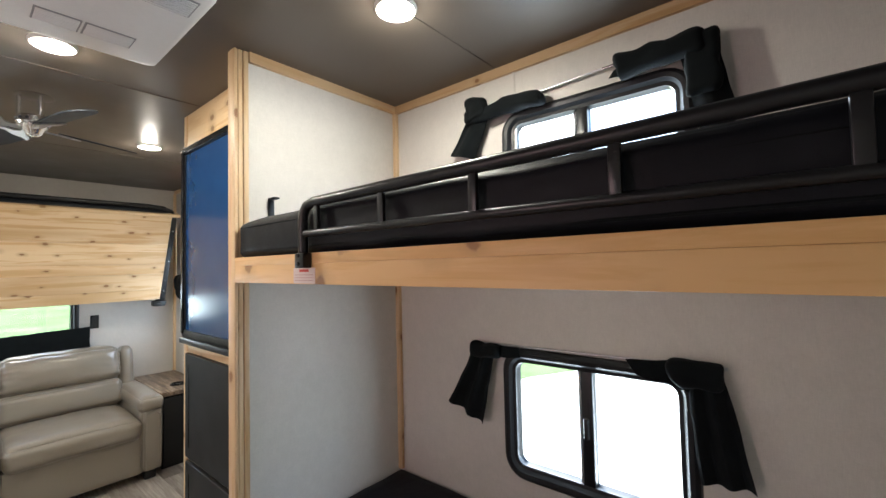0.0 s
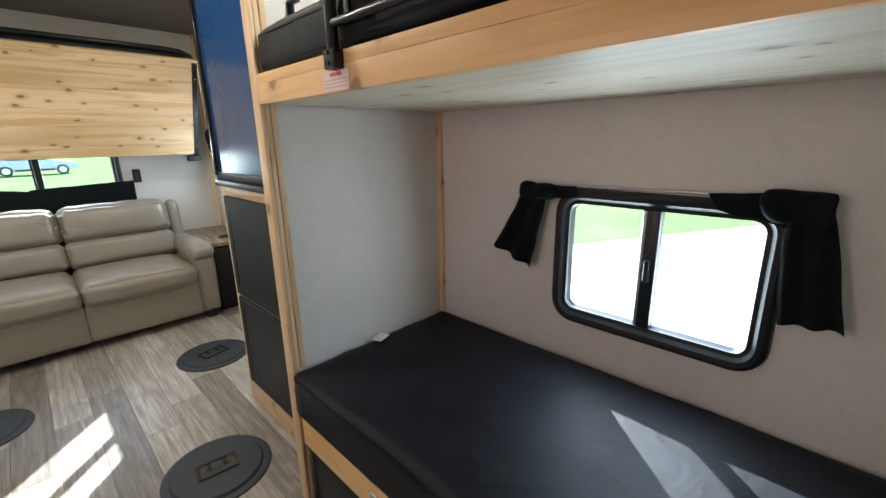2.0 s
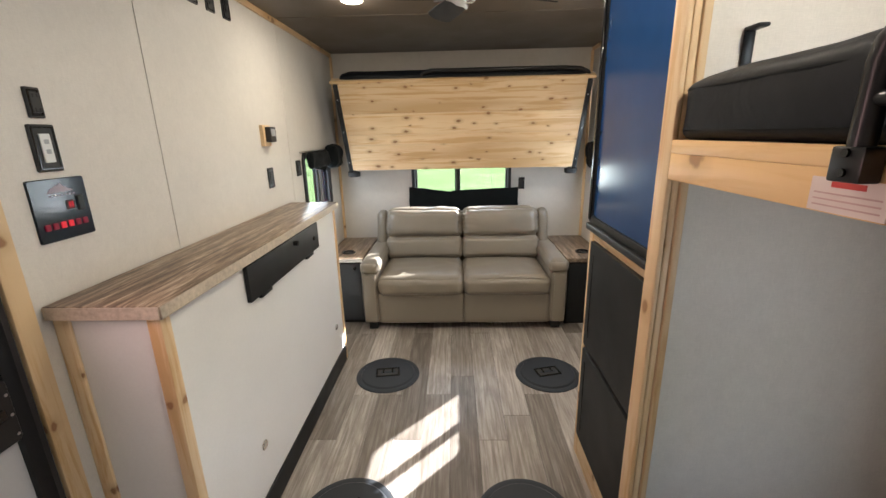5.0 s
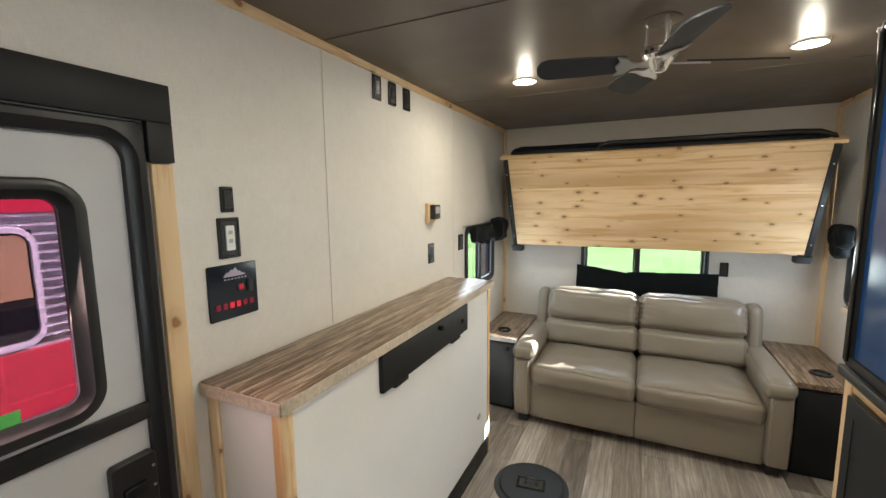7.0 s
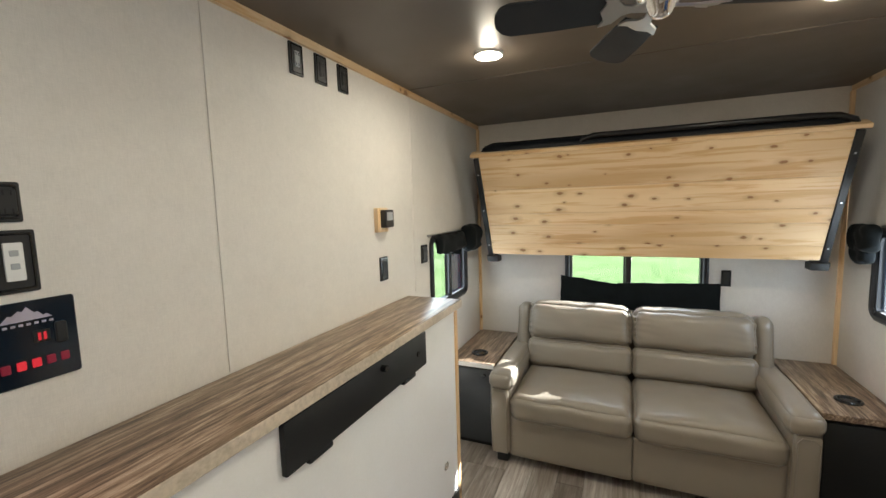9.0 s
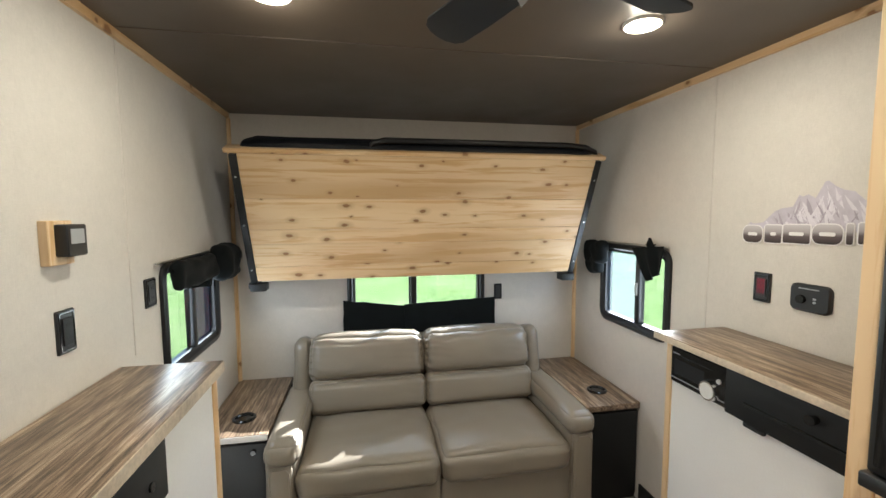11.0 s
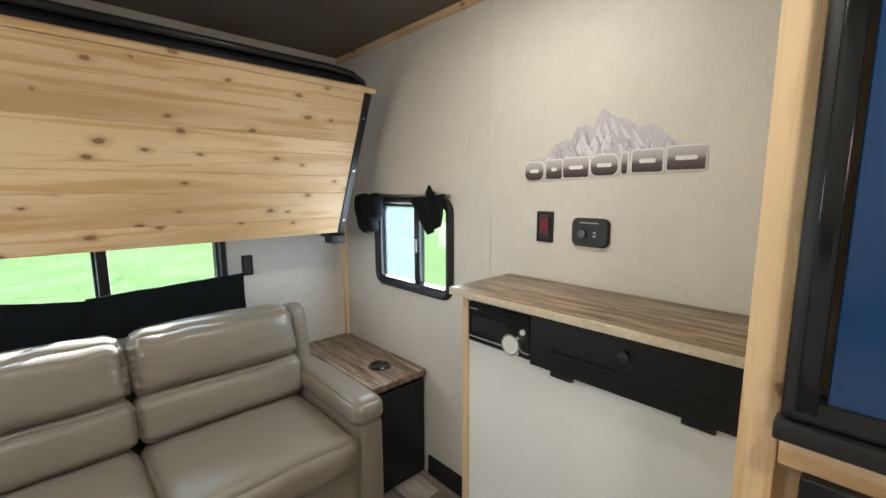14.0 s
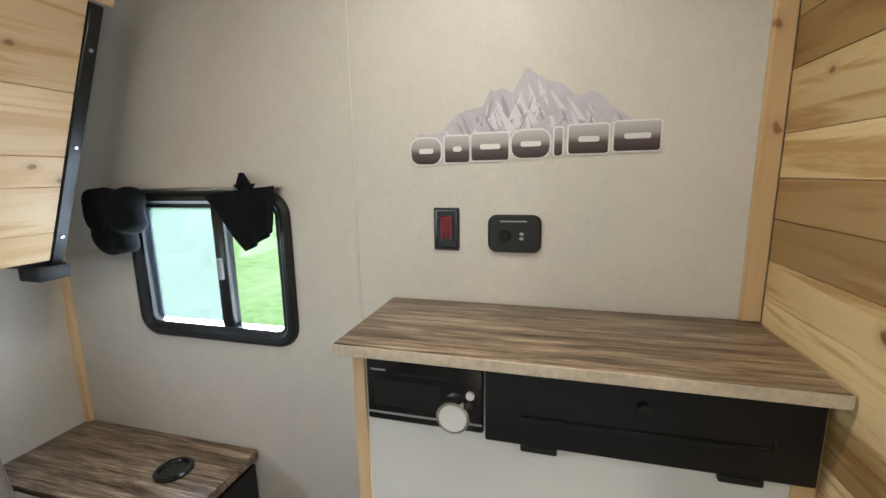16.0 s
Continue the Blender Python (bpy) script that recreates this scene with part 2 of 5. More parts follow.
black_gloss = plain("black_gloss", (0.010, 0.011, 0.012), 0.14, vary=0.1, grain=200, relief=0.02)
black_metal = plain("black_metal", (0.016, 0.017, 0.019), 0.33, 0.3, vary=0.15, grain=200, relief=0.05)
hatch_black = plain("hatch_cover", (0.022, 0.027, 0.034), 0.50, vary=0.18, grain=150, relief=0.12, spec=0.4)
grille_dark = plain("grille_shade", (0.30, 0.31, 0.32), 0.7)
recess_brown = plain("recess_floor", (0.026, 0.024, 0.020), 0.40, vary=0.3, grain=120)
rubber = plain("hatch_plastic", (0.034, 0.040, 0.047), 0.46, vary=0.18, grain=150, relief=0.12)
black_cloth = fabric("black_cloth", (0.005, 0.007, 0.008), crumple=0.4)
mattress_cloth = fabric("mattress_cover", (0.0060, 0.0072, 0.0105), 0.50, 0.0, 0.18, 0.8)
blue_film = plain("blue_film", (0.014, 0.055, 0.165), 0.16, vary=0.10, grain=12, relief=0.03)
chrome = plain("chrome", (0.80, 0.80, 0.79), 0.20, 1.0, vary=0.05, relief=0.02)
brushed = plain("brushed_steel", (0.55, 0.56, 0.58), 0.3, 1.0, vary=0.08)
white_plastic = plain("white_plastic", (0.72, 0.73, 0.72), 0.38, vary=0.04, relief=0.04)
grey_door = plain("door_skin", (0.53, 0.53, 0.55), 0.45, vary=0.06, grain=200, relief=0.08)
grey_plate = plain("grey_plastic", (0.36, 0.38, 0.40), 0.4, vary=0.06)
pink_label = plain("label_paper", (0.78, 0.66, 0.62), 0.5, vary=0.04)
red_ink = plain("red_ink", (0.62, 0.06, 0.05), 0.5, vary=0.05)
faded_ink = plain("faded_ink", (0.60, 0.40, 0.38), 0.5, vary=0.1)
snow_ink = plain("snow_ink", (0.70, 0.68, 0.74), 0.45, vary=0.10, grain=50)
white_ink = plain("white_ink", (0.80, 0.79, 0.80), 0.45, vary=0.05)
lilac_ink = plain("lilac_ink", (0.55, 0.52, 0.60), 0.45, vary=0.18, grain=40)
slate_ink = plain("slate_ink", (0.37, 0.34, 0.41), 0.45, vary=0.18, grain=40)
paper_white = plain("tag_paper", (0.80, 0.80, 0.80), 0.6, vary=0.04)
lamp_glow = glow("lamp_glow", (1.0, 0.88, 0.70), 5.0)
red_glow = glow("red_indicator", (1.0, 0.03, 0.05), 0.10, (0.05, 0.004, 0.005))
red_dim = glow("red_window", (1.0, 0.02, 0.10), 0.024, (0.02, 0.004, 0.006))
panel_navy = plain("panel_film", (0.006, 0.012, 0.022), 0.12, vary=0.1, grain=200, relief=0.02)
clear_glass = glass("clear_glass", (0.93, 0.96, 0.95))
tinted_glass = glass("tinted_glass", (0.34, 0.27, 0.33), 0.003)
screen_glass = glass("screened_glass", (0.66, 0.73, 0.86), 0.05)
dark_screen = glass("dark_insect_screen", (0.36, 0.30, 0.38), 0.06)
blade_grey = plain("fan_blade", (0.018, 0.022, 0.028), 0.62, vary=0.1, spec=0.3)


def letter_ink():
    """Lettering print that runs from brown-black at its foot to silver at its head."""
    m, t, p = shader("letter_ink")
    tc = t.nodes.new("ShaderNodeTexCoord")
    sx = t.nodes.new("ShaderNodeSeparateXYZ")
    link(t, tc.outputs["Generated"], sx.inputs[0])
    link(t, ramp(t, sx.outputs[2], [(0.05, (0.035, 0.022, 0.022)), (0.40, (0.10, 0.075, 0.078)), (0.62, (0.38, 0.35, 0.37)), (1.0, (0.56, 0.54, 0.57))]), p.inputs["Base Color"])
    p.inputs["Roughness"].default_value = 0.42
    return m


letter_dark = letter_ink()


def grass_ground():
    m, t, p = shader("grass_ground")
    v = coords(t, (1, 1, 1), False)
    a = noise_node(t, v, 0.35, 4.0)
    b = noise_node(t, v, 5.0, 6.0, 0.7)
    c = noise_node(t, v, 60.0, 3.0, 0.7)
    col = ramp(t, b, [(0.3, (0.075, 0.120, 0.040)), (0.55, (0.130, 0.185, 0.075)), (0.75, (0.190, 0.240, 0.115))])
    col = mixc(t, ramp(t, a, [(0.45, (0,) * 3), (0.65, (0.6,) * 3)]), col, (0.190, 0.220, 0.120))
    link(t, col, p.inputs["Base Color"])
    p.inputs["Roughness"].default_value = 1.0
    p.inputs["Specular IOR Level"].default_value = 0.0
    bump(t, p, c, 0.4, 0.03)
    return m


grass_mat = grass_ground()
gravel_mat = plain("pale_gravel", (0.52, 0.50, 0.46), 0.9, vary=0.22, grain=45.0, relief=0.6)


# ---- mesh helpers ----
ORIGIN = {}


def finish(name, bm, material, at, smooth=True):
    bmesh.ops.recalc_face_normals(bm, faces=bm.faces[:])
    bmesh.ops.translate(bm, verts=bm.verts[:], vec=-Vector(at))
    me = bpy.data.meshes.new(name)
    bm.to_mesh(me)
    bm.free()
    me.materials.append(material)
    if smooth:
        for f in me.polygons:
            f.use_smooth = True
        me.set_sharp_from_angle(angle=radians(38))
    return me


def thing(name, at, label, category, group="", kind=""):
    ob = new(name)
    ob.location = at
    ob.empty_display_size = 0.05
    ORIGIN[ob] = Vector(at)
    return tagged(ob, label, category, group, kind)


def part(name, bm, material, parent, label="", kind=""):
    at = ORIGIN[parent]
    ob = new(name, finish(name, bm, material, at))
    ob.parent = parent
    ORIGIN[ob] = at
    return tagged(ob, label, "", "", kind)


def solid(name, bm, material, label="", category="", group="", kind="", at=None):
    if at is None:
        lo = Vector([min(v.co[k] for v in bm.verts) for k in range(3)])
        hi = Vector([max(v.co[k] for v in bm.verts) for k in range(3)])
        at = Vector(((lo.x + hi.x) / 2, (lo.y + hi.y) / 2, lo.z))
    ob = new(name, finish(name, bm, material, at))
    ob.location = at
    ORIGIN[ob] = Vector(at)
    return tagged(ob, label, category, group, kind)


def mesh():
    return bmesh.new()


def box(bm, x0, x1, y0, y1, z0, z1, r=0.0, seg=2, m=None):
    mat = Matrix.Translation(((x0 + x1) / 2, (y0 + y1) / 2, (z0 + z1) / 2)) @ Matrix.Diagonal((abs(x1 - x0), abs(y1 - y0), abs(z1 - z0), 1))
    target, bm = bm, bmesh.new() if m is not None else bm
    vs = bmesh.ops.create_cube(bm, size=1.0, matrix=mat)["verts"]
    if r > 0:
        bmesh.ops.bevel(bm, geom=list({e for v in vs for e in v.link_edges}), offset=r, segments=seg, affect="EDGES", profile=0.5)
    if m is not None:
        bmesh.ops.transform(bm, matrix=m, verts=bm.verts[:])
        spare = bpy.data.meshes.new("spare")
        bm.to_mesh(spare)
        bm.free()
        target.from_mesh(spare)
        bpy.data.meshes.remove(spare)
    return target


def cyl(bm, p0, p1, r, seg=18, r2=None):
    a, b = Vector(p0), Vector(p1)
    q = (b - a).to_track_quat("Z", "Y").to_matrix().to_4x4()
    mat = Matrix.Translation((a + b) / 2) @ q
    bmesh.ops.create_cone(bm, cap_ends=True, segments=seg, radius1=r, radius2=r if r2 is None else r2, depth=(b - a).length, matrix=mat)
    return bm


def rounded(w, h, r, seg=6):
    """Points of a rounded rectangle about the origin."""
    pts = []
    r = max(0.0005, min(r, w / 2 - 1e-4, h / 2 - 1e-4))
    for cx, cy, a0 in ((w / 2 - r, h / 2 - r, 0), (-w / 2 + r, h / 2 - r, 90), (-w / 2 + r, -h / 2 + r, 180), (w / 2 - r, -h / 2 + r, 270)):
        for k in range(seg + 1):
            a = radians(a0 + 90 * k / seg)
            pts.append((cx + r * math.cos(a), cy + r * math.sin(a)))
    return pts


def loft(bm, loops, close=False, cap=False):
    rows = [[bm.verts.new(p) for p in lp] for lp in loops]
    n = len(rows[0])
    pairs = list(zip(rows, rows[1:])) + ([(rows[-1], rows[0])] if close else [])
    for a, b in pairs:
        for k in range(n):
            bm.faces.new((a[k], a[(k + 1) % n], b[(k + 1) % n], b[k]))
    if cap:
        bm.faces.new(rows[0][::-1])
        bm.faces.new(rows[-1])
    return bm


def ring_frame(bm, wall, u0, u1, v0, v1, r, profile):
    """A rounded frame on a wall: profile is a closed list of (inset, out from the wall)."""
    cu, cv = (u0 + u1) / 2, (v0 + v1) / 2
    loops = [[wall @ Vector((cu + a, cv + b, w)) for a, b in rounded(u1 - u0 - 2 * i, v1 - v0 - 2 * i, rr[0] if rr else max(0.004, r - i))] for i, w, *rr in profile]
    return loft(bm, loops, close=True)


def plate(bm, wall, u0, u1, v0, v1, w0, w1, r=0.006, edge=0.003):
    """A rounded plate that stands on a wall with an eased edge."""
    cu, cv = (u0 + u1) / 2, (v0 + v1) / 2
    loops = []
    for i, w in ((0, w0), (0, w1 - edge), (edge, w1)):
        loops.append([wall @ Vector((cu + a, cv + b, w)) for a, b in rounded(u1 - u0 - 2 * i, v1 - v0 - 2 * i, max(0.001, r - i), 4)])
    return loft(bm, loops, cap=True)


def tube(bm, pts, r, seg=10, flat=1.0):
    """A bent tube through points."""
    pts = [Vector(p) for p in pts]
    loops, up = [], None
    for k, p in enumerate(pts):
        d = (pts[min(k + 1, len(pts) - 1)] - pts[max(k - 1, 0)]).normalized()
        if up is None:
            up = Vector((0, 0, 1)) if abs(d.z) < 0.9 else Vector((1, 0, 0))
        side = d.cross(up).normalized()
        up = side.cross(d).normalized()
        loops.append([p + side * r * flat * math.cos(2 * math.pi * j / seg) + up * r * math.sin(2 * math.pi * j / seg) for j in range(seg)])
    return loft(bm, loops, cap=True)


def cushion(bm, x0, x1, y0, y1, z0, z1, r=0.04, puff=(0.0, 0.0, 0.0), n=10, m=None, wrinkle=0.0, seed=0.0, gather=0.0):
    """A stuffed block: rounded edges, faces that swell, gathers that run in from the side seams."""
    vs = bmesh.ops.create_cube(bm, size=2.0)["verts"]
    es = list({e for v in vs for e in v.link_edges})
    bmesh.ops.subdivide_edges(bm, edges=es, cuts=n, use_grid_fill=True)
    vs = bm.verts[:]
    c = Vector(((x0 + x1) / 2, (y0 + y1) / 2, (z0 + z1) / 2))
    hx = Vector(((x1 - x0) / 2, (y1 - y0) / 2, (z1 - z0) / 2))
    for v in vs:
        q = v.co.copy()
        p = Vector([math.copysign(1 - (1 - min(1.0, abs(q[k]))) ** 1.7, q[k]) * hx[k] for k in range(3)])
        core = Vector([max(-hx[k] + r, min(hx[k] - r, p[k])) for k in range(3)])
        d = p - core
        if d.length > 1e-9:
            p = core + d.normalized() * r
        for k in range(3):
            a, b = [j for j in range(3) if j != k]
            if abs(q[k]) > 0.999:
                p[k] += math.copysign(puff[k] * (1 - q[a] ** 2) * (1 - q[b] ** 2), q[k])
        if gather:
            reach = math.exp(-(1 - min(1.0, abs(q.y))) / 0.22) + 0.07 * math.exp(-(1 - min(1.0, abs(q.z))) / 0.10)
            wave = math.sin(p.z * 150 + seed * 3 + 4 * noise.noise(p * 8)) + 0.6 * math.sin(p.x * 120 + p.z * 60 + seed)
            d2 = Vector((q.x, 0, q.z))
            if d2.length > 1e-6:
                p += d2.normalized() * gather * reach * wave
        if wrinkle:
            p += Vector(noise.noise_vector((p + Vector((seed, seed * 2, 0))) * 9.0)) * wrinkle
        v.co = c + p
    if m is not None:
        bmesh.ops.transform(bm, matrix=m, verts=vs)
    return bm


def cloth(bm, wall, a, b, c, d, ripples=3, depth=0.012, sag=0.0, n=14, k=14, seed=0.0, off=0.012, thick=0.004):
    """A hanging patch of cloth between four corners (u, v): a-b along its top, d-c along its foot."""
    grid = []
    for j in range(k + 1):
        row = []
        fv = j / k
        for i in range(n + 1):
            fu = i / n
            top = Vector(a).lerp(Vector(b), fu)
            foot = Vector(d).lerp(Vector(c), fu)
            p = top.lerp(foot, fv)
            w = off + depth * (1 + math.sin(fu * ripples * 2 * math.pi + seed + fv * 1.3)) * (0.55 + 0.45 * fv)
            nz = noise.noise_vector(Vector((p.x * 14 + seed, p.y * 14, seed)))
            w += 0.006 * (1 + nz.z)
            row.append((p.x + 0.005 * nz.x, p.y - sag * 4 * fu * (1 - fu) + 0.005 * nz.y, max(0.003, w)))
        grid.append(row)
    for side in (0, 1):
        lay = [[bm.verts.new(wall @ Vector((u, v, w + side * thick))) for u, v, w in row] for row in grid]
        for j in range(k):
            for i in range(n):
                bm.faces.new((lay[j][i], lay[j][i + 1], lay[j + 1][i + 1], lay[j + 1][i]))
        if side == 0:
            back = lay
    rim = [(0, i) for i in range(n + 1)] + [(j, n) for j in range(1, k + 1)] + [(k, i) for i in range(n - 1, -1, -1)] + [(j, 0) for j in range(k - 1, 0, -1)]
    for (j0, i0), (j1, i1) in zip(rim, rim[1:] + rim[:1]):
        bm.faces.new((back[j0][i0], back[j1][i1], lay[j1][i1], lay[j0][i0]))
    return bm


def wall_frame(side):
    """Takes (along, up, out into the room) to the world for one wall."""
    if side == "right":
        return Matrix(((1, 0, 0, 0), (0, 0, -1, HALF), (0, 1, 0, 0), (0, 0, 0, 1)))
    if side == "left":
        return Matrix(((1, 0, 0, 0), (0, 0, 1, -HALF), (0, 1, 0, 0), (0, 0, 0, 1)))
    return Matrix(((0, 0, 1, REAR), (1, 0, 0, 0), (0, 1, 0, 0), (0, 0, 0, 1)))


RIGHT, LEFT, BACK = wall_frame("right"), wall_frame("left"), wall_frame("rear")


def face_at(y, out):
    """A frame like a wall's for a cabinet face at y; out is +1 or -1 along y."""
    return Matrix(((1, 0, 0, 0), (0, 0, out, y), (0, 1, 0, 0), (0, 0, 0, 1)))


def pierced(bm, wall, u0, u1, v0, v1, holes, w0, w1):
    """A slab with rectangular openings right through it."""
    us = sorted({u0, u1, *[h[k] for h in holes for k in (0, 1)]})
    vs = sorted({v0, v1, *[h[k] for h in holes for k in (2, 3)]})

    def full(i, j):
        if i < 0 or j < 0 or i >= len(us) - 1 or j >= len(vs) - 1:
            return False
        a, b = (us[i] + us[i + 1]) / 2, (vs[j] + vs[j + 1]) / 2
        return not any(h[0] < a < h[1] and h[2] < b < h[3] for h in holes)

    cache = {}

    def vert(i, j, w):
        if (i, j, w) not in cache:
            cache[i, j, w] = bm.verts.new(wall @ Vector((us[i], vs[j], w)))
        return cache[i, j, w]

    for i in range(len(us) - 1):
        for j in range(len(vs) - 1):
            if not full(i, j):
                continue
            for w in (w0, w1):
                bm.faces.new([vert(*p, w) for p in ((i, j), (i + 1, j), (i + 1, j + 1), (i, j + 1))])
            for di, dj, e in ((-1, 0, ((i, j), (i, j + 1))), (1, 0, ((i + 1, j), (i + 1, j + 1))), (0, -1, ((i, j), (i + 1, j))), (0, 1, ((i, j + 1), (i + 1, j + 1)))):
                if not full(i + di, j + dj):
                    bm.faces.new((vert(*e[0], w0), vert(*e[1], w0), vert(*e[1], w1), vert(*e[0], w1)))
    return bm


# ---- structure ----
WINDOWS = {
    "right": (RIGHT, 0.43, 1.06, 0.968, 1.465),
    "left": (LEFT, 0.40, 1.05, 0.965, 1.46),
    "bunk_low": (RIGHT, 3.712, 4.358, 0.712, 1.192),
    "bunk_high": (RIGHT, 3.735, 4.385, 1.56, 2.085),
    "rear": (BACK, -0.475, 0.475, 0.80, 1.318),
}
INSET = 0.022


def opening(key):
    _, u0, u1, v0, v1 = WINDOWS[key]
    return (u0 + INSET, u1 - INSET, v0 + INSET, v1 - INSET)


DOOR = (3.175, 3.865, 0.02, 1.865)
solid("wall_right", pierced(mesh(), RIGHT, REAR, FRONT, -0.05, CEIL + 0.04, [opening("right"), opening("bunk_low"), opening("bunk_high")], -OUT, 0), wall_paper, "cream woven-print vinyl wall panel", "wall", kind="structure")
solid("wall_left", pierced(mesh(), LEFT, REAR, FRONT, -0.05, CEIL + 0.04, [opening("left"), DOOR], -OUT, 0), wall_paper, "cream woven-print vinyl wall panel with door opening", "wall", kind="structure")
solid("wall_rear", pierced(mesh(), BACK, -HALF - OUT, HALF + OUT, -0.05, CEIL + 0.04, [opening("rear")], -OUT, 0), wall_paper, "cream woven-print vinyl wall panel behind the sofa", "wall", kind="structure")
solid("wall_front", box(mesh(), FRONT, FRONT + OUT, -HALF - OUT, HALF + OUT, -0.05, CEIL + 0.04), wall_paper, "cream vinyl wall panel at the nose end", "wall", kind="structure")
bm = box(mesh(), REAR - OUT, FRONT + OUT, -HALF - OUT, HALF + OUT, CEIL, CEIL + 0.06)
for x in (1.27, 2.49, 3.71):
    box(bm, x - 0.010, x + 0.010, -HALF + 0.02, HALF - 0.02, CEIL - 0.003, CEIL + 0.01, 0.001, 1)
solid("ceiling", bm, ceiling_brown, "dark brown laminate ceiling with thin seam strips", "ceiling", kind="structure")
floor_ob = solid("floor", box(mesh(), REAR - OUT, FRONT + OUT, -HALF - OUT, HALF + OUT, -0.10, -0.006), under_dark, "grey-brown wood-look vinyl plank floor", "floor", kind="structure")

# partition between the fridge cabinet and the bunks
PX0, PX1, PY = 3.065, 3.135, 0.425
solid("wall_partition", box(mesh(), PX0 + 0.002, PX1, PY + 0.012, HALF, 0, CEIL), wall_paper, "grey-white partition panel at the end of the bunks", "wall", kind="structure")


def strip(bm_args, material, r=0.002, label="pine trim strip", name="trim"):
    return solid(name, box(mesh(), *bm_args, r, 1), material, label, "trim", kind="structure")


# ceiling trims
strip((REAR, 2.27, HALF - 0.014, HALF, CEIL - 0.030, CEIL + 0.002), pine_x, 0.0)
strip((PX1, FRONT, HALF - 0.014, HALF, CEIL - 0.036, CEIL + 0.002), pine_x, 0.0)
strip((REAR, FRONT, -HALF, -HALF + 0.014, CEIL - 0.030, CEIL + 0.002), pine_x, 0.0)
strip((PX1, PX1 + 0.014, PY + 0.033, HALF - 0.016, CEIL - 0.036, CEIL + 0.002), pine_y, 0.0)
# upright corner trims
strip((REAR, REAR + 0.022, HALF - 0.022, HALF - 0.001, 0, CEIL - 0.032), pine_z)
strip((REAR, REAR + 0.022, -HALF + 0.001, -HALF + 0.022, 0, CEIL - 0.032), pine_z)
strip((PX1, PX1 + 0.022, HALF - 0.022, HALF - 0.001, 0.57, CEIL - 0.038), pine_z)
strip((2.245, 2.2856, HALF - 0.020, HALF - 0.001, 1.16, CEIL - 0.032), pine_z, label="pine corner strip beside the plank side")
# panel joints
for side, xs in ((RIGHT, (1.273, 3.79)), (LEFT, (1.245, 2.492))):
    for x in xs:
        lo = {1.245: 1.15, 2.492: 1.15, 1.273: 0.1}.get(x, 1.6)
        hi = CEIL - 0.03
        solid("trim", plate(mesh(), side, x - 0.006, x + 0.006, lo, hi, -0.002, 0.003, 0.002, 0.001), wall_paper, "thin cream joint strip between wall panels", "trim", kind="structure")
# partition end: grooved pine post
post = thing("partition_post", (PX0, PY, 0), "knotty pine post on the end of the bunk partition", "post")
part("front_board", box(mesh(), PX0 - 0.002, PX1 + 0.010, PY - 0.006, PY + 0.010, 0, CEIL - 0.002, 0.003), pine_z, post)
part("front_batten", box(mesh(), PX0 + 0.030, PX1 + 0.012, PY - 0.020, PY - 0.007, 0, CEIL - 0.002, 0.004), pine_z, post)
part("side_batten", box(mesh(), PX1 + 0.001, PX1 + 0.014, PY + 0.011, PY + 0.030, 0.575, CEIL - 0.002, 0.004), pine_z, post)
# baseboards
strip((0.875, 1.383, HALF - 0.012, HALF, 0.0, 0.105), black_paint, label="black baseboard on the side wall", name="baseboard")


# ---- windows ----
def window(name, key, r, mull, label, screen_left=True, latch=True, screen=None):
    wall, u0, u1, v0, v1 = WINDOWS[key]
    c = wall @ Vector(((u0 + u1) / 2, v0, 0))
    w = thing(name, c, label, "window", kind="structure")
    prof = [(0.0, 0.001), (0.004, 0.013), (0.016, 0.020), (0.030, 0.018), (0.040, 0.006), (0.052, 0.004), (0.056, -0.028), (0.026, -OUT - 0.01), (0.022, -0.03), (0.021, 0.001)]
    part("window_frame", ring_frame(mesh(), wall, u0, u1, v0, v1, r, prof), black_metal, w, "black rounded aluminium frame")
    half = 0.020
    bm2 = mesh()
    box(bm2, mull - half, mull + half, v0 + 0.05, v1 - 0.05, -0.034, 0.004, 0.004, 2, wall)
    part("mullion", bm2, black_metal, w)
    bm2 = mesh()
    box(bm2, mull - half - 0.014, mull - half - 0.001, v0 + 0.052, v1 - 0.052, -0.030, -0.006, 0.003, 1, wall)
    part("sash_stile", bm2, brushed if key == "bunk_low" else black_metal, w)
    if latch:
        bm2 = plate(mesh(), wall, mull - 0.012, mull + 0.006, (v0 + v1) / 2 - 0.035, (v0 + v1) / 2 + 0.035, 0.004, 0.014, 0.005)
        part("latch", bm2, black_plastic if "bunk" in key else grey_plate, w)
    for a, b, mat, wz in ((u0 + 0.048, mull - half, (screen or screen_glass) if screen_left else clear_glass, -0.022), (mull + half, u1 - 0.048, clear_glass, -0.030)):
        bm2 = mesh()
        box(bm2, a, b, v0 + 0.048, v1 - 0.048, wz - 0.002, wz + 0.002, 0, 1, wall)
        pane = part("pane", bm2, mat, w)
        pane.visible_shadow = False
    return w


window("window_1", "right", 0.075, 0.795, "black-framed sliding window above the side table")
window("window_2", "left", 0.075, 0.72, "black-framed sliding window with a dark insect screen", True, False, dark_screen)
window("window_3", "bunk_low", 0.085, 4.033, "black-framed sliding window over the lower bunk", False)
window("window_4", "bunk_high", 0.085, 4.050, "black-framed sliding window over the upper bunk", False)
window("window_5", "rear", 0.03, -0.028, "black-framed sliding window behind the sofa", False, False)

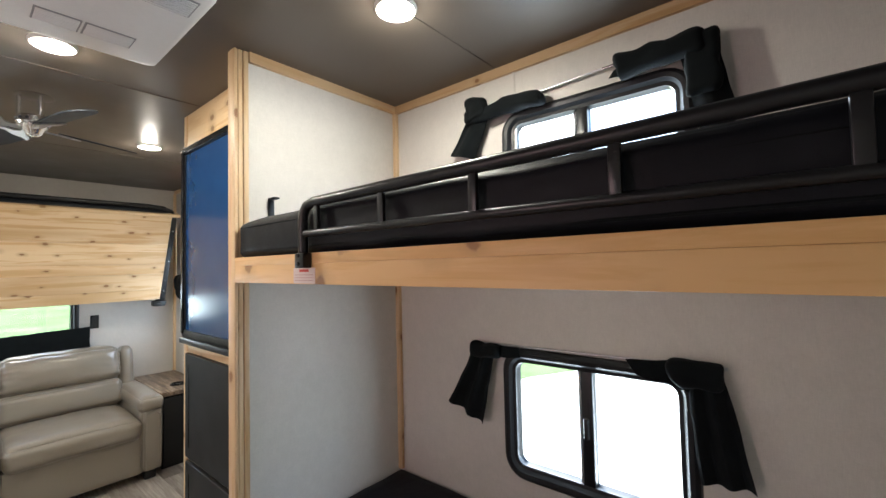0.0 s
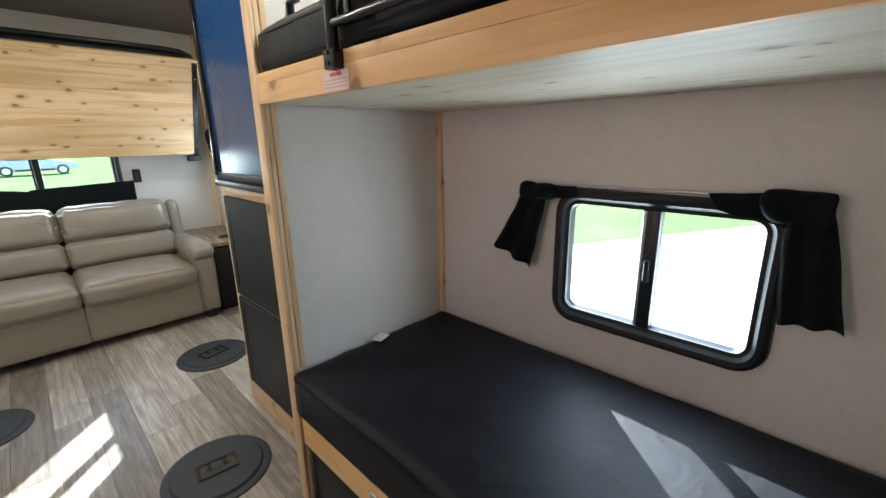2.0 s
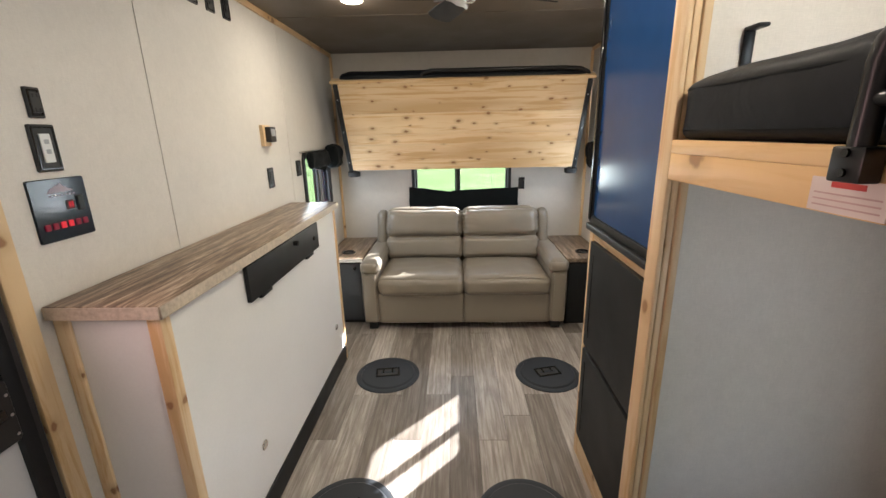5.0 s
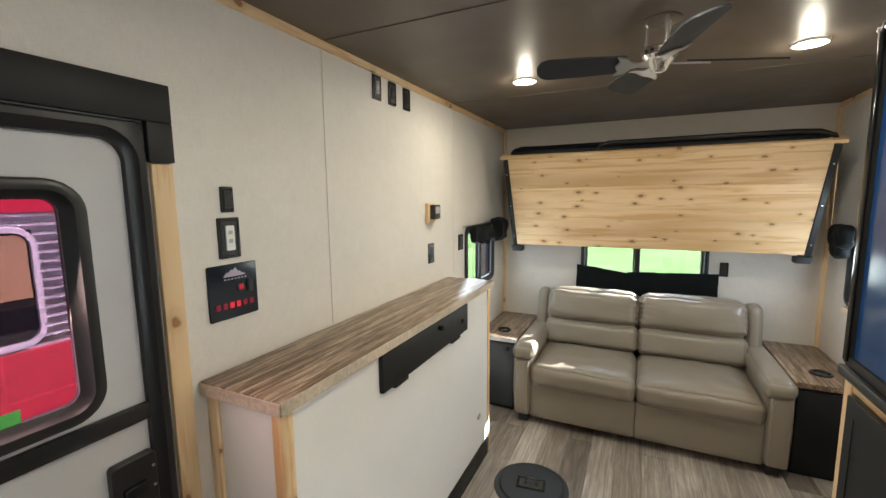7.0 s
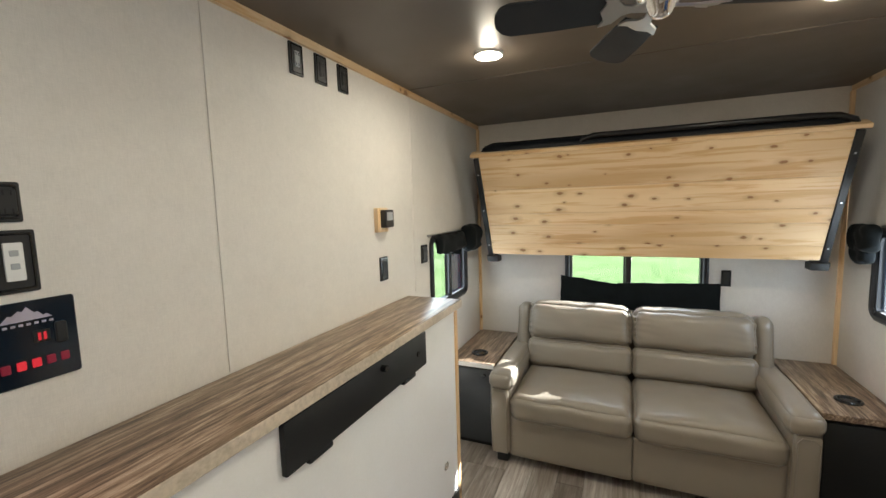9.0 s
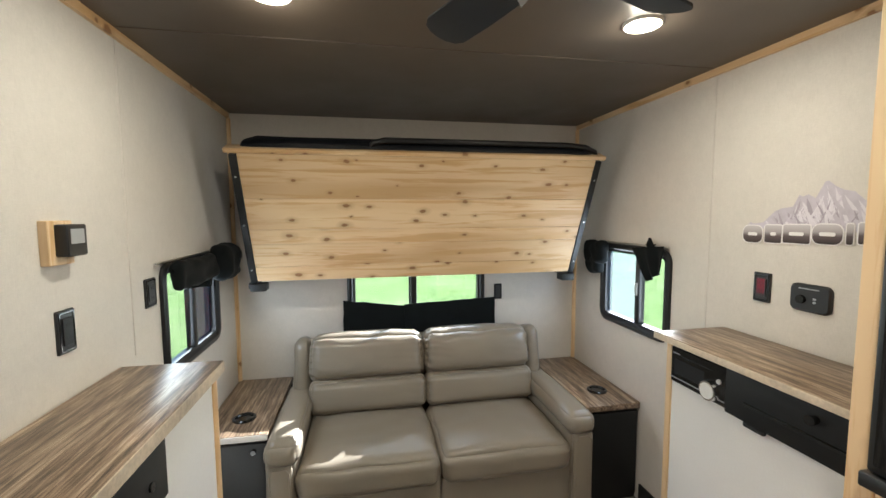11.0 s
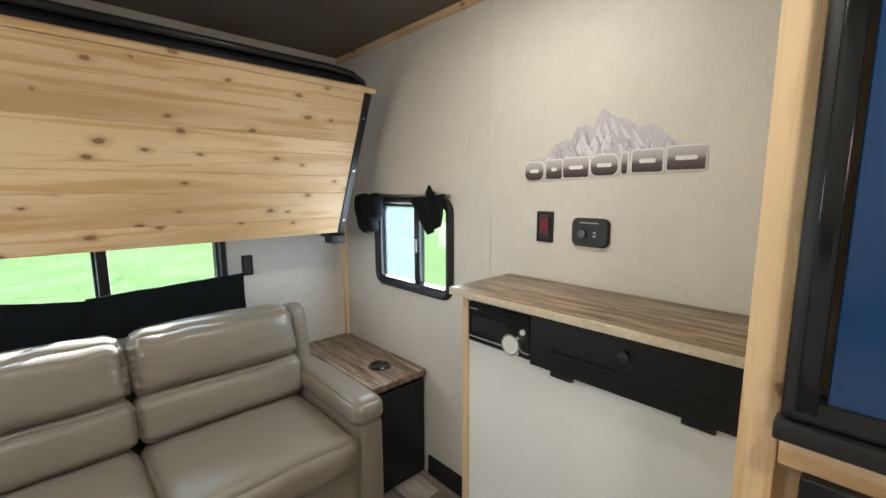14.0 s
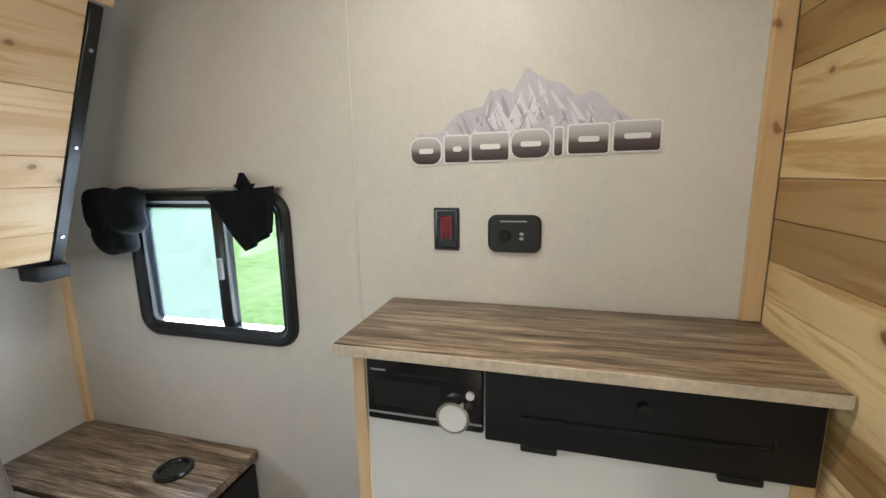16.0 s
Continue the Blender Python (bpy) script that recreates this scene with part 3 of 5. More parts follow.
# ---- entry door ----
door = thing("door_1", (3.52, -HALF, 0), "grey entry door with black frame and window, closed", "door", kind="structure")
d0, d1, dz0, dz1 = DOOR
part("door_frame", ring_frame(mesh(), LEFT, d0 + 0.001, d1 - 0.001, dz0 + 0.001, dz1 - 0.001, 0.10, [(0, -OUT, 0.006), (0, 0.012, 0.006), (0.006, 0.018, 0.012), (0.020, 0.018), (0.026, 0.010), (0.045, 0.004), (0.050, -OUT)]), black_metal, door, "black rounded aluminium frame")
bm = mesh()
pierced(bm, LEFT, d0 + 0.045, d1 - 0.045, dz0 + 0.045, dz1 - 0.045, [(3.340, 3.735, 1.190, 1.690)], -0.038, -0.012)
part("door_panel", bm, grey_door, door, "light grey moulded skin")
part("window_surround", ring_frame(mesh(), LEFT, 3.306, 3.765, 1.160, 1.722, 0.075, [(0, -0.013), (0.002, 0.002), (0.010, 0.006), (0.026, 0.004), (0.034, -0.012), (0.046, -0.02), (0.046, -0.036), (0.030, -0.037)]), black_plastic, door, "black rounded window surround")
bm = mesh()
box(bm, 3.340, 3.735, 1.190, 1.690, -0.030, -0.026, 0, 1, LEFT)
pane = part("pane", bm, tinted_glass, door)
pane.visible_shadow = False
bm = mesh()
box(bm, d0 + 0.046, d1 - 0.046, 1.105, 1.150, -0.013, 0.006, 0.005, 2, LEFT)
part("cross_bar", bm, black_metal, door)
latch = part("latch_plate", plate(mesh(), LEFT, 3.222, 3.325, 0.85, 1.020, -0.012, 0.012, 0.012), black_plastic, door, "black latch plate")
part("latch_lever", plate(mesh(), LEFT, 3.250, 3.306, 0.925, 0.955, 0.012, 0.026, 0.008), black_gloss, latch)
for k in range(3):
    part("screw", cyl(mesh(), LEFT @ Vector((3.232, 0.87 + 0.055 * k, 0.010)), LEFT @ Vector((3.232, 0.87 + 0.055 * k, 0.0135)), 0.004, 10), brushed, latch)
bm = mesh()
box(bm, 3.455, 3.52, 1.20, 1.235, -0.0255, -0.0245, 0, 1, LEFT)
part("sticker", bm, plain("green_sticker", (0.12, 0.55, 0.12), 0.6), door, "small green paper sticker")
header = thing("door_header", (3.52, -HALF, 1.768), "black-painted header board over the entry door", "header board")
part("board", box(mesh(), 3.11, 3.93, -HALF, -HALF + 0.022, 1.8685, 1.965, 0.002), black_paint, header)
part("end_block", box(mesh(), 3.11, 3.1735, -HALF, -HALF + 0.022, 1.768, 1.868, 0.002), black_paint, header)
solid("door_casing", box(mesh(), 3.112, 3.168, -HALF, -HALF + 0.016, 0, 1.764, 0.004), pine_z, "knotty pine casing strip beside the entry door", "trim", kind="structure")

# added area lamps boost the sky's light in each window opening
for key in WINDOWS:
    wall, u0, u1, v0, v1 = WINDOWS[key]
    d = bpy.data.lights.new("daylight", "AREA")
    d.shape, d.size, d.size_y, d.color = "RECTANGLE", u1 - u0 - 0.12, v1 - v0 - 0.12, (0.86, 0.94, 1.0)
    d.energy = DAY * d.size * d.size_y
    c = wall @ Vector(((u0 + u1) / 2, (v0 + v1) / 2, -0.010))
    new("daylight", d).matrix_world = look(c, wall @ Vector(((u0 + u1) / 2, (v0 + v1) / 2 - 0.02, 1.0)))
# added lamp tinted pink; the door faces a sunlit red trailer
d = bpy.data.lights.new("daylight", "AREA")
d.shape, d.size, d.size_y, d.color, d.energy = "RECTANGLE", 0.36, 0.44, (1.0, 0.65, 0.59), DAY * 0.25
new("daylight", d).matrix_world = look((3.52, -HALF - 0.02, 1.43), (3.52, 0, 1.2))

# ---- outdoors ----
GROUND = -0.55
bm = mesh()
bmesh.ops.create_circle(bm, cap_ends=True, segments=48, radius=700.0, matrix=Matrix.Translation((0, 0, GROUND)))
solid("ground", bm, grass_mat, "mown green grass", "ground", kind="structure", at=(0, 0, GROUND))
yard = [(0.9, 1.9), (22.0, 1.9), (22.0, 26.0), (11.4, 26.0), (3.3, 11.0), (0.85, 6.45)]
solid("driveway", loft(mesh(), [[(x, y, z) for x, y in yard] for z in (GROUND - 0.05, GROUND + 0.012)], cap=True), gravel_mat, "pale dry gravel yard beside the trailer", "driveway", kind="structure")


def camper(name, at, length, label):
    """A parked travel trailer with ribbed sides, a red band and a framed window."""
    x0, y, z = at
    c = thing(name, at, label, "trailer")
    part("body", box(mesh(), x0, x0 + length, y - 2.3, y - 0.02, z + 0.35, z + 2.75, 0.08, 3), plain("trailer_silver", (0.50, 0.50, 0.52), 0.4), c)
    for k in range(14):
        part("rib", box(mesh(), x0 + 0.05, x0 + length - 0.05, y - 0.025, y, z + 1.10 + 0.074 * k, z + 1.156 + 0.074 * k, 0.008, 1), brushed, c)
    red = plain("trailer_red", (0.60, 0.015, 0.05), 0.3, vary=0.08)
    part("upper_band", box(mesh(), x0 + 0.05, x0 + length - 0.05, y - 0.02, y + 0.006, z + 2.14, z + 2.72, 0.004, 1), red, c, "glossy red upper band")
    part("lower_band", box(mesh(), x0 + 0.05, x0 + length - 0.05, y - 0.02, y + 0.006, z + 0.40, z + 1.07, 0.004, 1), red, c, "glossy red lower band")
    fm = Matrix(((1, 0, 0, 0), (0, 0, 1, y), (0, 1, 0, 0), (0, 0, 0, 1)))
    for u in (x0 + 0.20, x0 + 1.96, x0 + 4.2):
        w = part("window_frame", ring_frame(mesh(), fm, u, u + 1.40, z + 1.09, z + 2.04, 0.16, [(0, 0), (0.01, 0.03), (0.05, 0.03), (0.06, 0.0)]), white_plastic, c, "white rounded window frame")
        bm2 = mesh()
        box(bm2, u + 0.03, u + 1.37, z + 1.12, z + 2.01, 0.004, 0.012, 0, 1, fm)
        part("pane", bm2, black_gloss, w)
        bm2 = mesh()
        box(bm2, u + 0.07, u + 1.33, z + 1.48, z + 1.97, 0.012, 0.016, 0, 1, fm)
        part("blind", bm2, plain("tan_blind", (0.42, 0.28, 0.13), 0.8), w, "tan folded blind")
    for u in (x0 + 2.3, x0 + 3.1):
        t = part("wheel", cyl(mesh(), (u, y - 0.25, z + 0.34), (u, y - 0.02, z + 0.34), 0.34, 28), under_dark, c, "black rubber tyre")
        part("rim", cyl(mesh(), (u, y - 0.04, z + 0.34), (u, y - 0.012, z + 0.34), 0.2, 20), brushed, t)
    return c


camper("travel_trailer", (0.3, -4.3, GROUND), 6.4, "red and silver travel trailer parked on the grass")


def car(at, label):
    """A parked saloon seen from its side, nose towards +y."""
    x, y, z = at
    c = thing("parked_car", at, label, "car")
    paint = plain("car_paint", (0.42, 0.44, 0.47), 0.25, 0.3, vary=0.05, relief=0.02)
    side = [(-2.2, 0.35), (-2.25, 0.75), (-2.1, 0.92), (-1.2, 0.98), (1.0, 0.96), (2.0, 0.82), (2.25, 0.62), (2.2, 0.32)]
    body = [[(x + w, y + u, z + v) for u, v in side] for w in (-0.86, -0.78, 0.78, 0.86)]
    part("body", loft(mesh(), body, cap=True), paint, c)
    roof = [(-1.55, 0.965), (-0.95, 1.42), (0.25, 1.44), (1.05, 0.955)]
    part("cabin", loft(mesh(), [[(x + w * (0.98 if v < 1 else 0.8), y + u, z + v) for u, v in roof] for w in (-0.76, 0.76)], cap=True), paint, c)
    pane_side = [(-1.25, 1.02), (-0.85, 1.34), (0.18, 1.36), (0.72, 1.02)]
    bm2 = mesh()
    loft(bm2, [[(x + 0.70 + w - 0.22 * (v - 1.02), y + u, z + v) for u, v in pane_side] for w in (0.03, 0.07)], cap=True)
    part("side_window", bm2, black_gloss, c, "dark side window")
    part("sill_panel", box(mesh(), x + 0.84, x + 0.885, y - 1.0, y + 1.0, z + 0.28, z + 0.42, 0.01, 1), black_plastic, c, "black lower sill")
    for u in (-1.4, 1.4):
        w = part("wheel", cyl(mesh(), (x + 0.66, y + u, z + 0.33), (x + 0.89, y + u, z + 0.33), 0.33, 24), under_dark, c, "black tyre")
        part("rim", cyl(mesh(), (x + 0.88, y + u, z + 0.33), (x + 0.90, y + u, z + 0.33), 0.20, 18), brushed, w)
    return c


car((-36.0, 0.8, GROUND), "silver-grey car parked far off on the grass")


# ---- sofa end: rear bed, sofa, side tables ----
def ceiling_light(x, y, near):
    c = thing("ceiling_light", (x, y, CEIL), f"lit round white recessed ceiling light {near}", "ceiling light", "round ceiling lights")
    prof = [(0.063, CEIL - 0.001), (0.063, CEIL - 0.005), (0.059, CEIL - 0.012), (0.055, CEIL - 0.012), (0.054, CEIL - 0.004)]
    loops = [[(x + r * math.cos(2 * math.pi * k / 36), y + r * math.sin(2 * math.pi * k / 36), z) for k in range(36)] for r, z in prof]
    part("rim", loft(mesh(), loops), white_plastic, c)
    bm2 = mesh()
    bmesh.ops.create_circle(bm2, cap_ends=True, segments=36, radius=0.0555, matrix=Matrix.Translation((x, y, CEIL - 0.010)))
    part("lens", bm2, lamp_glow, c, "glowing warm lens")


for (x, y), near in zip(LAMPS, ("near the sofa", "near the sofa", "beside the ceiling fan", "above the upper bunk")):
    ceiling_light(x, y, near)

# fold-down bed against the rear wall; its board leans out at the top
bed = thing("fold_down_bed", (0.36, 0, 1.27), "folded-up bunk bed with knotty pine plank underside", "bed")
B0, B1 = Vector((0.366, 0, 1.268)), Vector((0.674, 0, 1.953))
face = (B1 - B0).normalized()
back = Vector((-face.z, 0, face.x))
LEN = (B1 - B0).length
# along the board: (across y, up the board, out of its front)
BED = Matrix(((0, face.x, -back.x, B0.x), (1, 0, 0, 0), (0, face.z, -back.z, B0.z), (0, 0, 0, 1)))
heights = [0.0, 0.095, 0.24, 0.33, 0.51, LEN]
for k in range(5):
    bm = mesh()
    box(bm, -0.962, 0.962, heights[k] + 0.0005, heights[k + 1] - 0.0005, -0.018, 0.0, 0.0022, 1, BED)
    part("plank", bm, pine_y, bed)
bm = mesh()
box(bm, -1.02, 1.02, LEN + 0.0005, LEN + 0.024, -0.07, 0.006, 0.004, 2, BED)
part("top_rail", bm, pine_y, bed)
bm = mesh()
cushion(bm, -0.96, 0.96, 0.03, LEN + 0.055, -0.16, -0.022, 0.045, (0.0, 0.0, 0.0), 8, BED, 0.006)
part("mattress", bm, mattress_cloth, bed, "black mattress strapped behind the board")
rail_pts = [(-0.32, LEN + 0.02, -0.045), (-0.30, LEN + 0.052, -0.045), (-0.24, LEN + 0.070, -0.045), (0.78, LEN + 0.070, -0.045), (0.90, LEN + 0.062, -0.045), (0.965, LEN + 0.035, -0.045), (0.985, LEN + 0.0, -0.045)]
part("guard_rail", tube(mesh(), [BED @ Vector(p) for p in rail_pts], 0.016, 10), black_metal, bed, "black steel guard rail")
for s in (-1, 1):
    bm = mesh()
    box(bm, min(s * 0.964, s * 1.000), max(s * 0.964, s * 1.000), -0.03, LEN - 0.006, -0.045, 0.003, 0.003, 1, BED)
    arm = part("side_angle", bm, black_metal, bed, "black steel side angle")
    for f in (0.08, 0.36, 0.63):
        part("bolt", cyl(mesh(), BED @ Vector((s * 0.982, f, 0.002)), BED @ Vector((s * 0.982, f, 0.006)), 0.005, 10), brushed, arm)
    bm = box(mesh(), 0.300, 0.385, min(s * 0.915, s * 1.0), max(s * 0.915, s * 1.0), 1.212, 1.256, 0.006)
    part("hinge_bracket", bm, black_paint, bed, "black steel hinge bracket")
    part("wall_arm", box(mesh(), REAR, 0.34, min(s * 1.004, s * 1.02), max(s * 1.004, s * 1.02), 1.222, 1.256, 0.004), black_paint, bed)

# sofa
sofa = thing("sofa", (0.5, 0, 0), "taupe leather two-seat sofa against the rear wall", "sofa")
part("base", cushion(mesh(), 0.16, 0.925, -0.80, 0.80, 0.055, 0.30, 0.02, (0, 0, 0), 4), tan_leather, sofa)
for s in (-1, 1):
    a, b = sorted((s * 0.0005, s * 0.697))
    part("front_panel", cushion(mesh(), 0.88, 0.945, a, b, 0.058, 0.325, 0.018, (0.006, 0, 0), 8), tan_leather, sofa)
    bm = mesh()
    cushion(bm, 0.36, 0.975, a, b, 0.305, 0.460, 0.055, (0.016, 0.004, 0.028), 28, None, 0.008, 3.0 * s, 0.0016)
    part("seat_cushion", bm, tan_leather, sofa)
    lean = Matrix.Translation((0.30, 0, 0.46)) @ Matrix.Rotation(radians(-13), 4, "Y") @ Matrix.Translation((-0.30, 0, -0.46))
    bm = mesh()
    cushion(bm, 0.30, 0.475, a, b, 0.440, 0.640, 0.05, (0.030, 0.002, 0.006), 28, lean, 0.005, 5.0 + s, 0.0030)
    part("lumbar_cushion", bm, tan_leather, sofa)
    bm = mesh()
    cushion(bm, 0.245, 0.468, a, b, 0.625, 0.900, 0.075, (0.044, 0.002, 0.016), 38, lean, 0.008, 8.0 + s, 0.0065)
    part("back_cushion", bm, tan_leather, sofa)
    a, b = sorted((s * 0.690, s * 0.828))
    bm = mesh()
    cushion(bm, 0.20, 0.955, a, b, 0.06, 0.555, 0.05, (0.0, 0.010, 0.016), 12, None, 0.004, 11.0 + s)
    arm = part("armrest", bm, tan_leather, sofa)
    bm = mesh()
    a4, b4 = sorted((s * 0.672, s * 0.834))
    cushion(bm, 0.24, 0.972, a4, b4, 0.482, 0.600, 0.052, (0.012, 0.002, 0.012), 22, None, 0.003, 21.0 + s, 0.0010)
    part("arm_pad", bm, tan_leather, arm)
    a2, b2 = sorted((s * 0.704, s * 0.815))
    bm = mesh()
    cushion(bm, 0.935, 0.968, a2, b2, 0.075, 0.500, 0.016, (0.006, 0, 0), 6)
    part("arm_front", bm, tan_leather, arm)
    part("piping", tube(mesh(), [(0.968, a2 + 0.012, 0.09), (0.970, a2 + 0.012, 0.46), (0.970, a2 + 0.03, 0.482), (0.970, b2 - 0.03, 0.482), (0.970, b2 - 0.012, 0.46), (0.968, b2 - 0.012, 0.09)], 0.004, 6), tan_leather, arm)
    a3, b3 = sorted((s * 0.690, s * 0.790))
    bm = mesh()
    cushion(bm, 0.20, 0.395, a3, b3, 0.50, 0.886, 0.045, (0.008, 0.006, 0.010), 10, lean, 0.004, 15.0 + s)
    part("wing", bm, tan_leather, sofa)
    for x in (0.24, 0.885):
        part("foot", box(mesh(), x - 0.035, x + 0.035, s * 0.755 - 0.035, s * 0.755 + 0.035, 0, 0.06, 0.004), black_plastic, sofa, "black block foot")
part("back_shell", cushion(mesh(), 0.145, 0.27, -0.76, 0.76, 0.08, 0.86, 0.03, (0, 0, 0), 6), tan_leather, sofa)


def side_table(y0, y1, x1, z, cup, label, white_edge, knob):
    t = thing("side_table", ((REAR + x1) / 2, (y0 + y1) / 2, 0), label, "side table", "tables beside the sofa")
    inner = y0 if abs(y0) < abs(y1) else y1
    bm = mesh()
    part("tabletop", box(bm, REAR + 0.001, x1, y0, y1, z - 0.034, z, 0.003), top_laminate, t, "weathered-wood laminate top")
    if white_edge:
        part("edge_band", box(mesh(), x1 + 0.0005, x1 + 0.003, y0 + 0.002, y1 - 0.002, z - 0.032, z - 0.003), white_plastic, t, "white front edge")
    lo, hi = min(y0, y1), max(y0, y1)
    part("body", box(mesh(), REAR + 0.002, x1 - 0.022, lo + 0.012, hi - 0.004, 0, z - 0.035, 0.002), black_paint, t, "black cabinet body")
    d = part("door", box(mesh(), x1 - 0.021, x1 - 0.006, lo + 0.018, hi - 0.010, 0.03, z - 0.05, 0.003), black_paint if not knob else rubber, t)
    if knob:
        part("knob", cyl(mesh(), (x1 - 0.006, lo + 0.26, z - 0.085), (x1 + 0.016, lo + 0.26, z - 0.085), 0.012, 16), black_gloss, d)
    cx, cy = cup
    prof = [(0.058, z), (0.058, z + 0.007), (0.050, z + 0.011), (0.044, z + 0.009), (0.041, z + 0.002), (0.001, z + 0.0016)]
    loops = [[(cx + r * math.cos(2 * math.pi * k / 28), cy + r * math.sin(2 * math.pi * k / 28), h) for k in range(28)] for r, h in prof]
    part("cup_holder", loft(mesh(), loops), black_gloss, t, "black plastic cup holder ring")


side_table(0.838, 1.166, 0.858, 0.580, (0.665, 1.012), "weathered-laminate side table with black cabinet beside the sofa arm", False, False)
side_table(-1.166, -0.838, 0.812, 0.585, (0.63, -0.992), "weathered-laminate side table with dark door and white edge", True, True)

# ---- counters ----
lc = thing("counter_cabinet", (2.2, -1.02, 0), "long narrow white counter cabinet beside the entry door", "cabinet")
FY = -0.872
FL = face_at(FY, 1)
part("body", box(mesh(), 1.372, 3.055, -HALF + 0.001, FY - 0.006, 0.0, 1.106), cabinet_white, lc)
part("face_panel", box(mesh(), 1.400, 3.026, FY - 0.006, FY, 0.012, 1.106, 0.001, 1), cabinet_white, lc, "white smooth face panel")
part("end_stile", box(mesh(), 3.026, 3.066, FY - 0.034, FY + 0.006, 0, 1.106, 0.003), pine_z, lc)
part("wall_stile", box(mesh(), 3.055, 3.066, -HALF + 0.001, -HALF + 0.045, 0, 1.106, 0.003), pine_z, lc)
part("far_stile", box(mesh(), 1.364, 1.400, FY - 0.034, FY + 0.006, 0, 1.106, 0.003), pine_z, lc)
part("kick_board", box(mesh(), 1.402, 3.024, FY, FY + 0.008, 0.0, 0.115, 0.002), black_paint, lc, "black kick board")
drawer = part("tray_front", box(mesh(), 1.776, 2.606, FY + 0.001, FY + 0.020, 0.952, 1.098, 0.003), black_paint, lc, "black fold-down tray front")
part("tab", box(mesh(), 2.42, 2.52, FY + 0.003, FY + 0.020, 0.936, 0.9515, 0.003), black_paint, drawer)
part("tab", box(mesh(), 1.88, 1.98, FY + 0.003, FY + 0.020, 0.936, 0.9515, 0.003), black_paint, drawer)
part("knob", cyl(mesh(), (2.138, FY + 0.020, 1.068), (2.138, FY + 0.042, 1.068), 0.012, 16), black_gloss, drawer)
part("catch", cyl(mesh(), (1.858, FY + 0.020, 1.022), (1.858, FY + 0.025, 1.022), 0.011, 16), black_gloss, drawer)
for x in (2.65, 1.558):
    part("vent_cap", plate(mesh(), FL, x - 0.022, x + 0.022, 0.312, 0.350, 0.0, 0.008, 0.017), chrome, lc, "small chrome oval cap")


def countertop(x0, x1, y0, y1, z0, z1, front, label):
    """A laminate top with its own edge bands; front is the y of its open long side."""
    ct = thing("countertop", ((x0 + x1) / 2, (y0 + y1) / 2, z0), label, "countertop")
    part("slab", box(mesh(), x0 + 0.004, x1 - 0.004, y0 + 0.004, y1 - 0.004, z0, z1, 0.002), top_laminate, ct)
    a, b = (y0, y0 + 0.0038) if front == y0 else (y1 - 0.0038, y1)
    part("front_edge", box(mesh(), x0 + 0.004, x1 - 0.004, a, b, z0 + 0.001, z1 - 0.002, 0.0015, 1), edge_laminate, ct, "paler rough-printed edge band")
    for p, q in ((x0, x0 + 0.0038), (x1 - 0.0038, x1)):
        part("end_edge", box(mesh(), p, q, y0 + 0.004, y1 - 0.004, z0 + 0.001, z1 - 0.002, 0.0015, 1), edge_laminate, ct)


countertop(1.352, 3.090, -HALF + 0.002, -0.842, 1.107, 1.147, -0.842, "weathered-wood laminate top on the long counter")

RY = 0.884
FR = face_at(RY, -1)
rc = thing("stereo_cabinet", (1.85, 1.02, 0), "white counter cabinet with built-in stereo beside the plank side", "cabinet")
part("body", box(mesh(), 1.400, 2.279, RY + 0.006, HALF - 0.001, 0, 1.132), cabinet_white, rc)
part("face_panel", box(mesh(), 1.424, 2.246, RY, RY + 0.006, 0.0, 1.132, 0.001, 1), cabinet_white, rc, "white smooth face panel")
part("far_stile", box(mesh(), 1.394, 1.424, RY - 0.006, RY + 0.030, 0, 1.132, 0.003), pine_z, rc)
part("near_stile", box(mesh(), 2.246, 2.283, RY - 0.006, RY + 0.030, 0, 1.132, 0.003), pine_z, rc)
stereo = part("stereo", plate(mesh(), FR, 1.432, 1.692, 0.968, 1.112, 0.0, 0.014, 0.006), black_gloss, rc, "black car-style stereo face")
part("disc_slot", plate(mesh(), FR, 1.485, 1.635, 1.080, 1.085, 0.013, 0.0155, 0.002, 0.001), black_paint, stereo)
part("lower_trim", plate(mesh(), FR, 1.434, 1.690, 0.985, 0.9895, 0.013, 0.0165, 0.002, 0.001), grey_plate, stereo)
part("display", plate(mesh(), FR, 1.450, 1.600, 1.005, 1.065, 0.013, 0.0152, 0.004, 0.001), black_paint, stereo)
part("maker_mark", plate(mesh(), FR, 1.442, 1.478, 1.086, 1.090, 0.013, 0.0152, 0.0015, 0.0005), grey_plate, stereo)
knob = part("volume_knob", cyl(mesh(), FR @ Vector((1.632, 1.008, 0.013)), FR @ Vector((1.632, 1.008, 0.034)), 0.038, 32, 0.035), chrome, stereo, "large silver volume knob")
part("knob_cap", cyl(mesh(), FR @ Vector((1.632, 1.008, 0.0335)), FR @ Vector((1.632, 1.008, 0.036)), 0.029, 28), white_plastic, knob)
part("button", cyl(mesh(), FR @ Vector((1.666, 1.053, 0.013)), FR @ Vector((1.666, 1.053, 0.020)), 0.009, 18), white_plastic, stereo, "small white button")
tray = part("tray_front", box(mesh(), 1.698, 2.272, RY - 0.022, RY - 0.007, 0.962, 1.132, 0.003), black_paint, rc, "black fold-down tray front")
for a, b in ((1.770, 1.842), (2.124, 2.196)):
    part("tab", box(mesh(), a, b, RY - 0.022, RY - 0.007, 0.947, 0.9615, 0.003), black_paint, tray)
part("groove_lip", box(mesh(), 1.772, 2.205, RY - 0.026, RY - 0.0222, 1.018, 1.024, 0.001, 1), black_paint, tray)
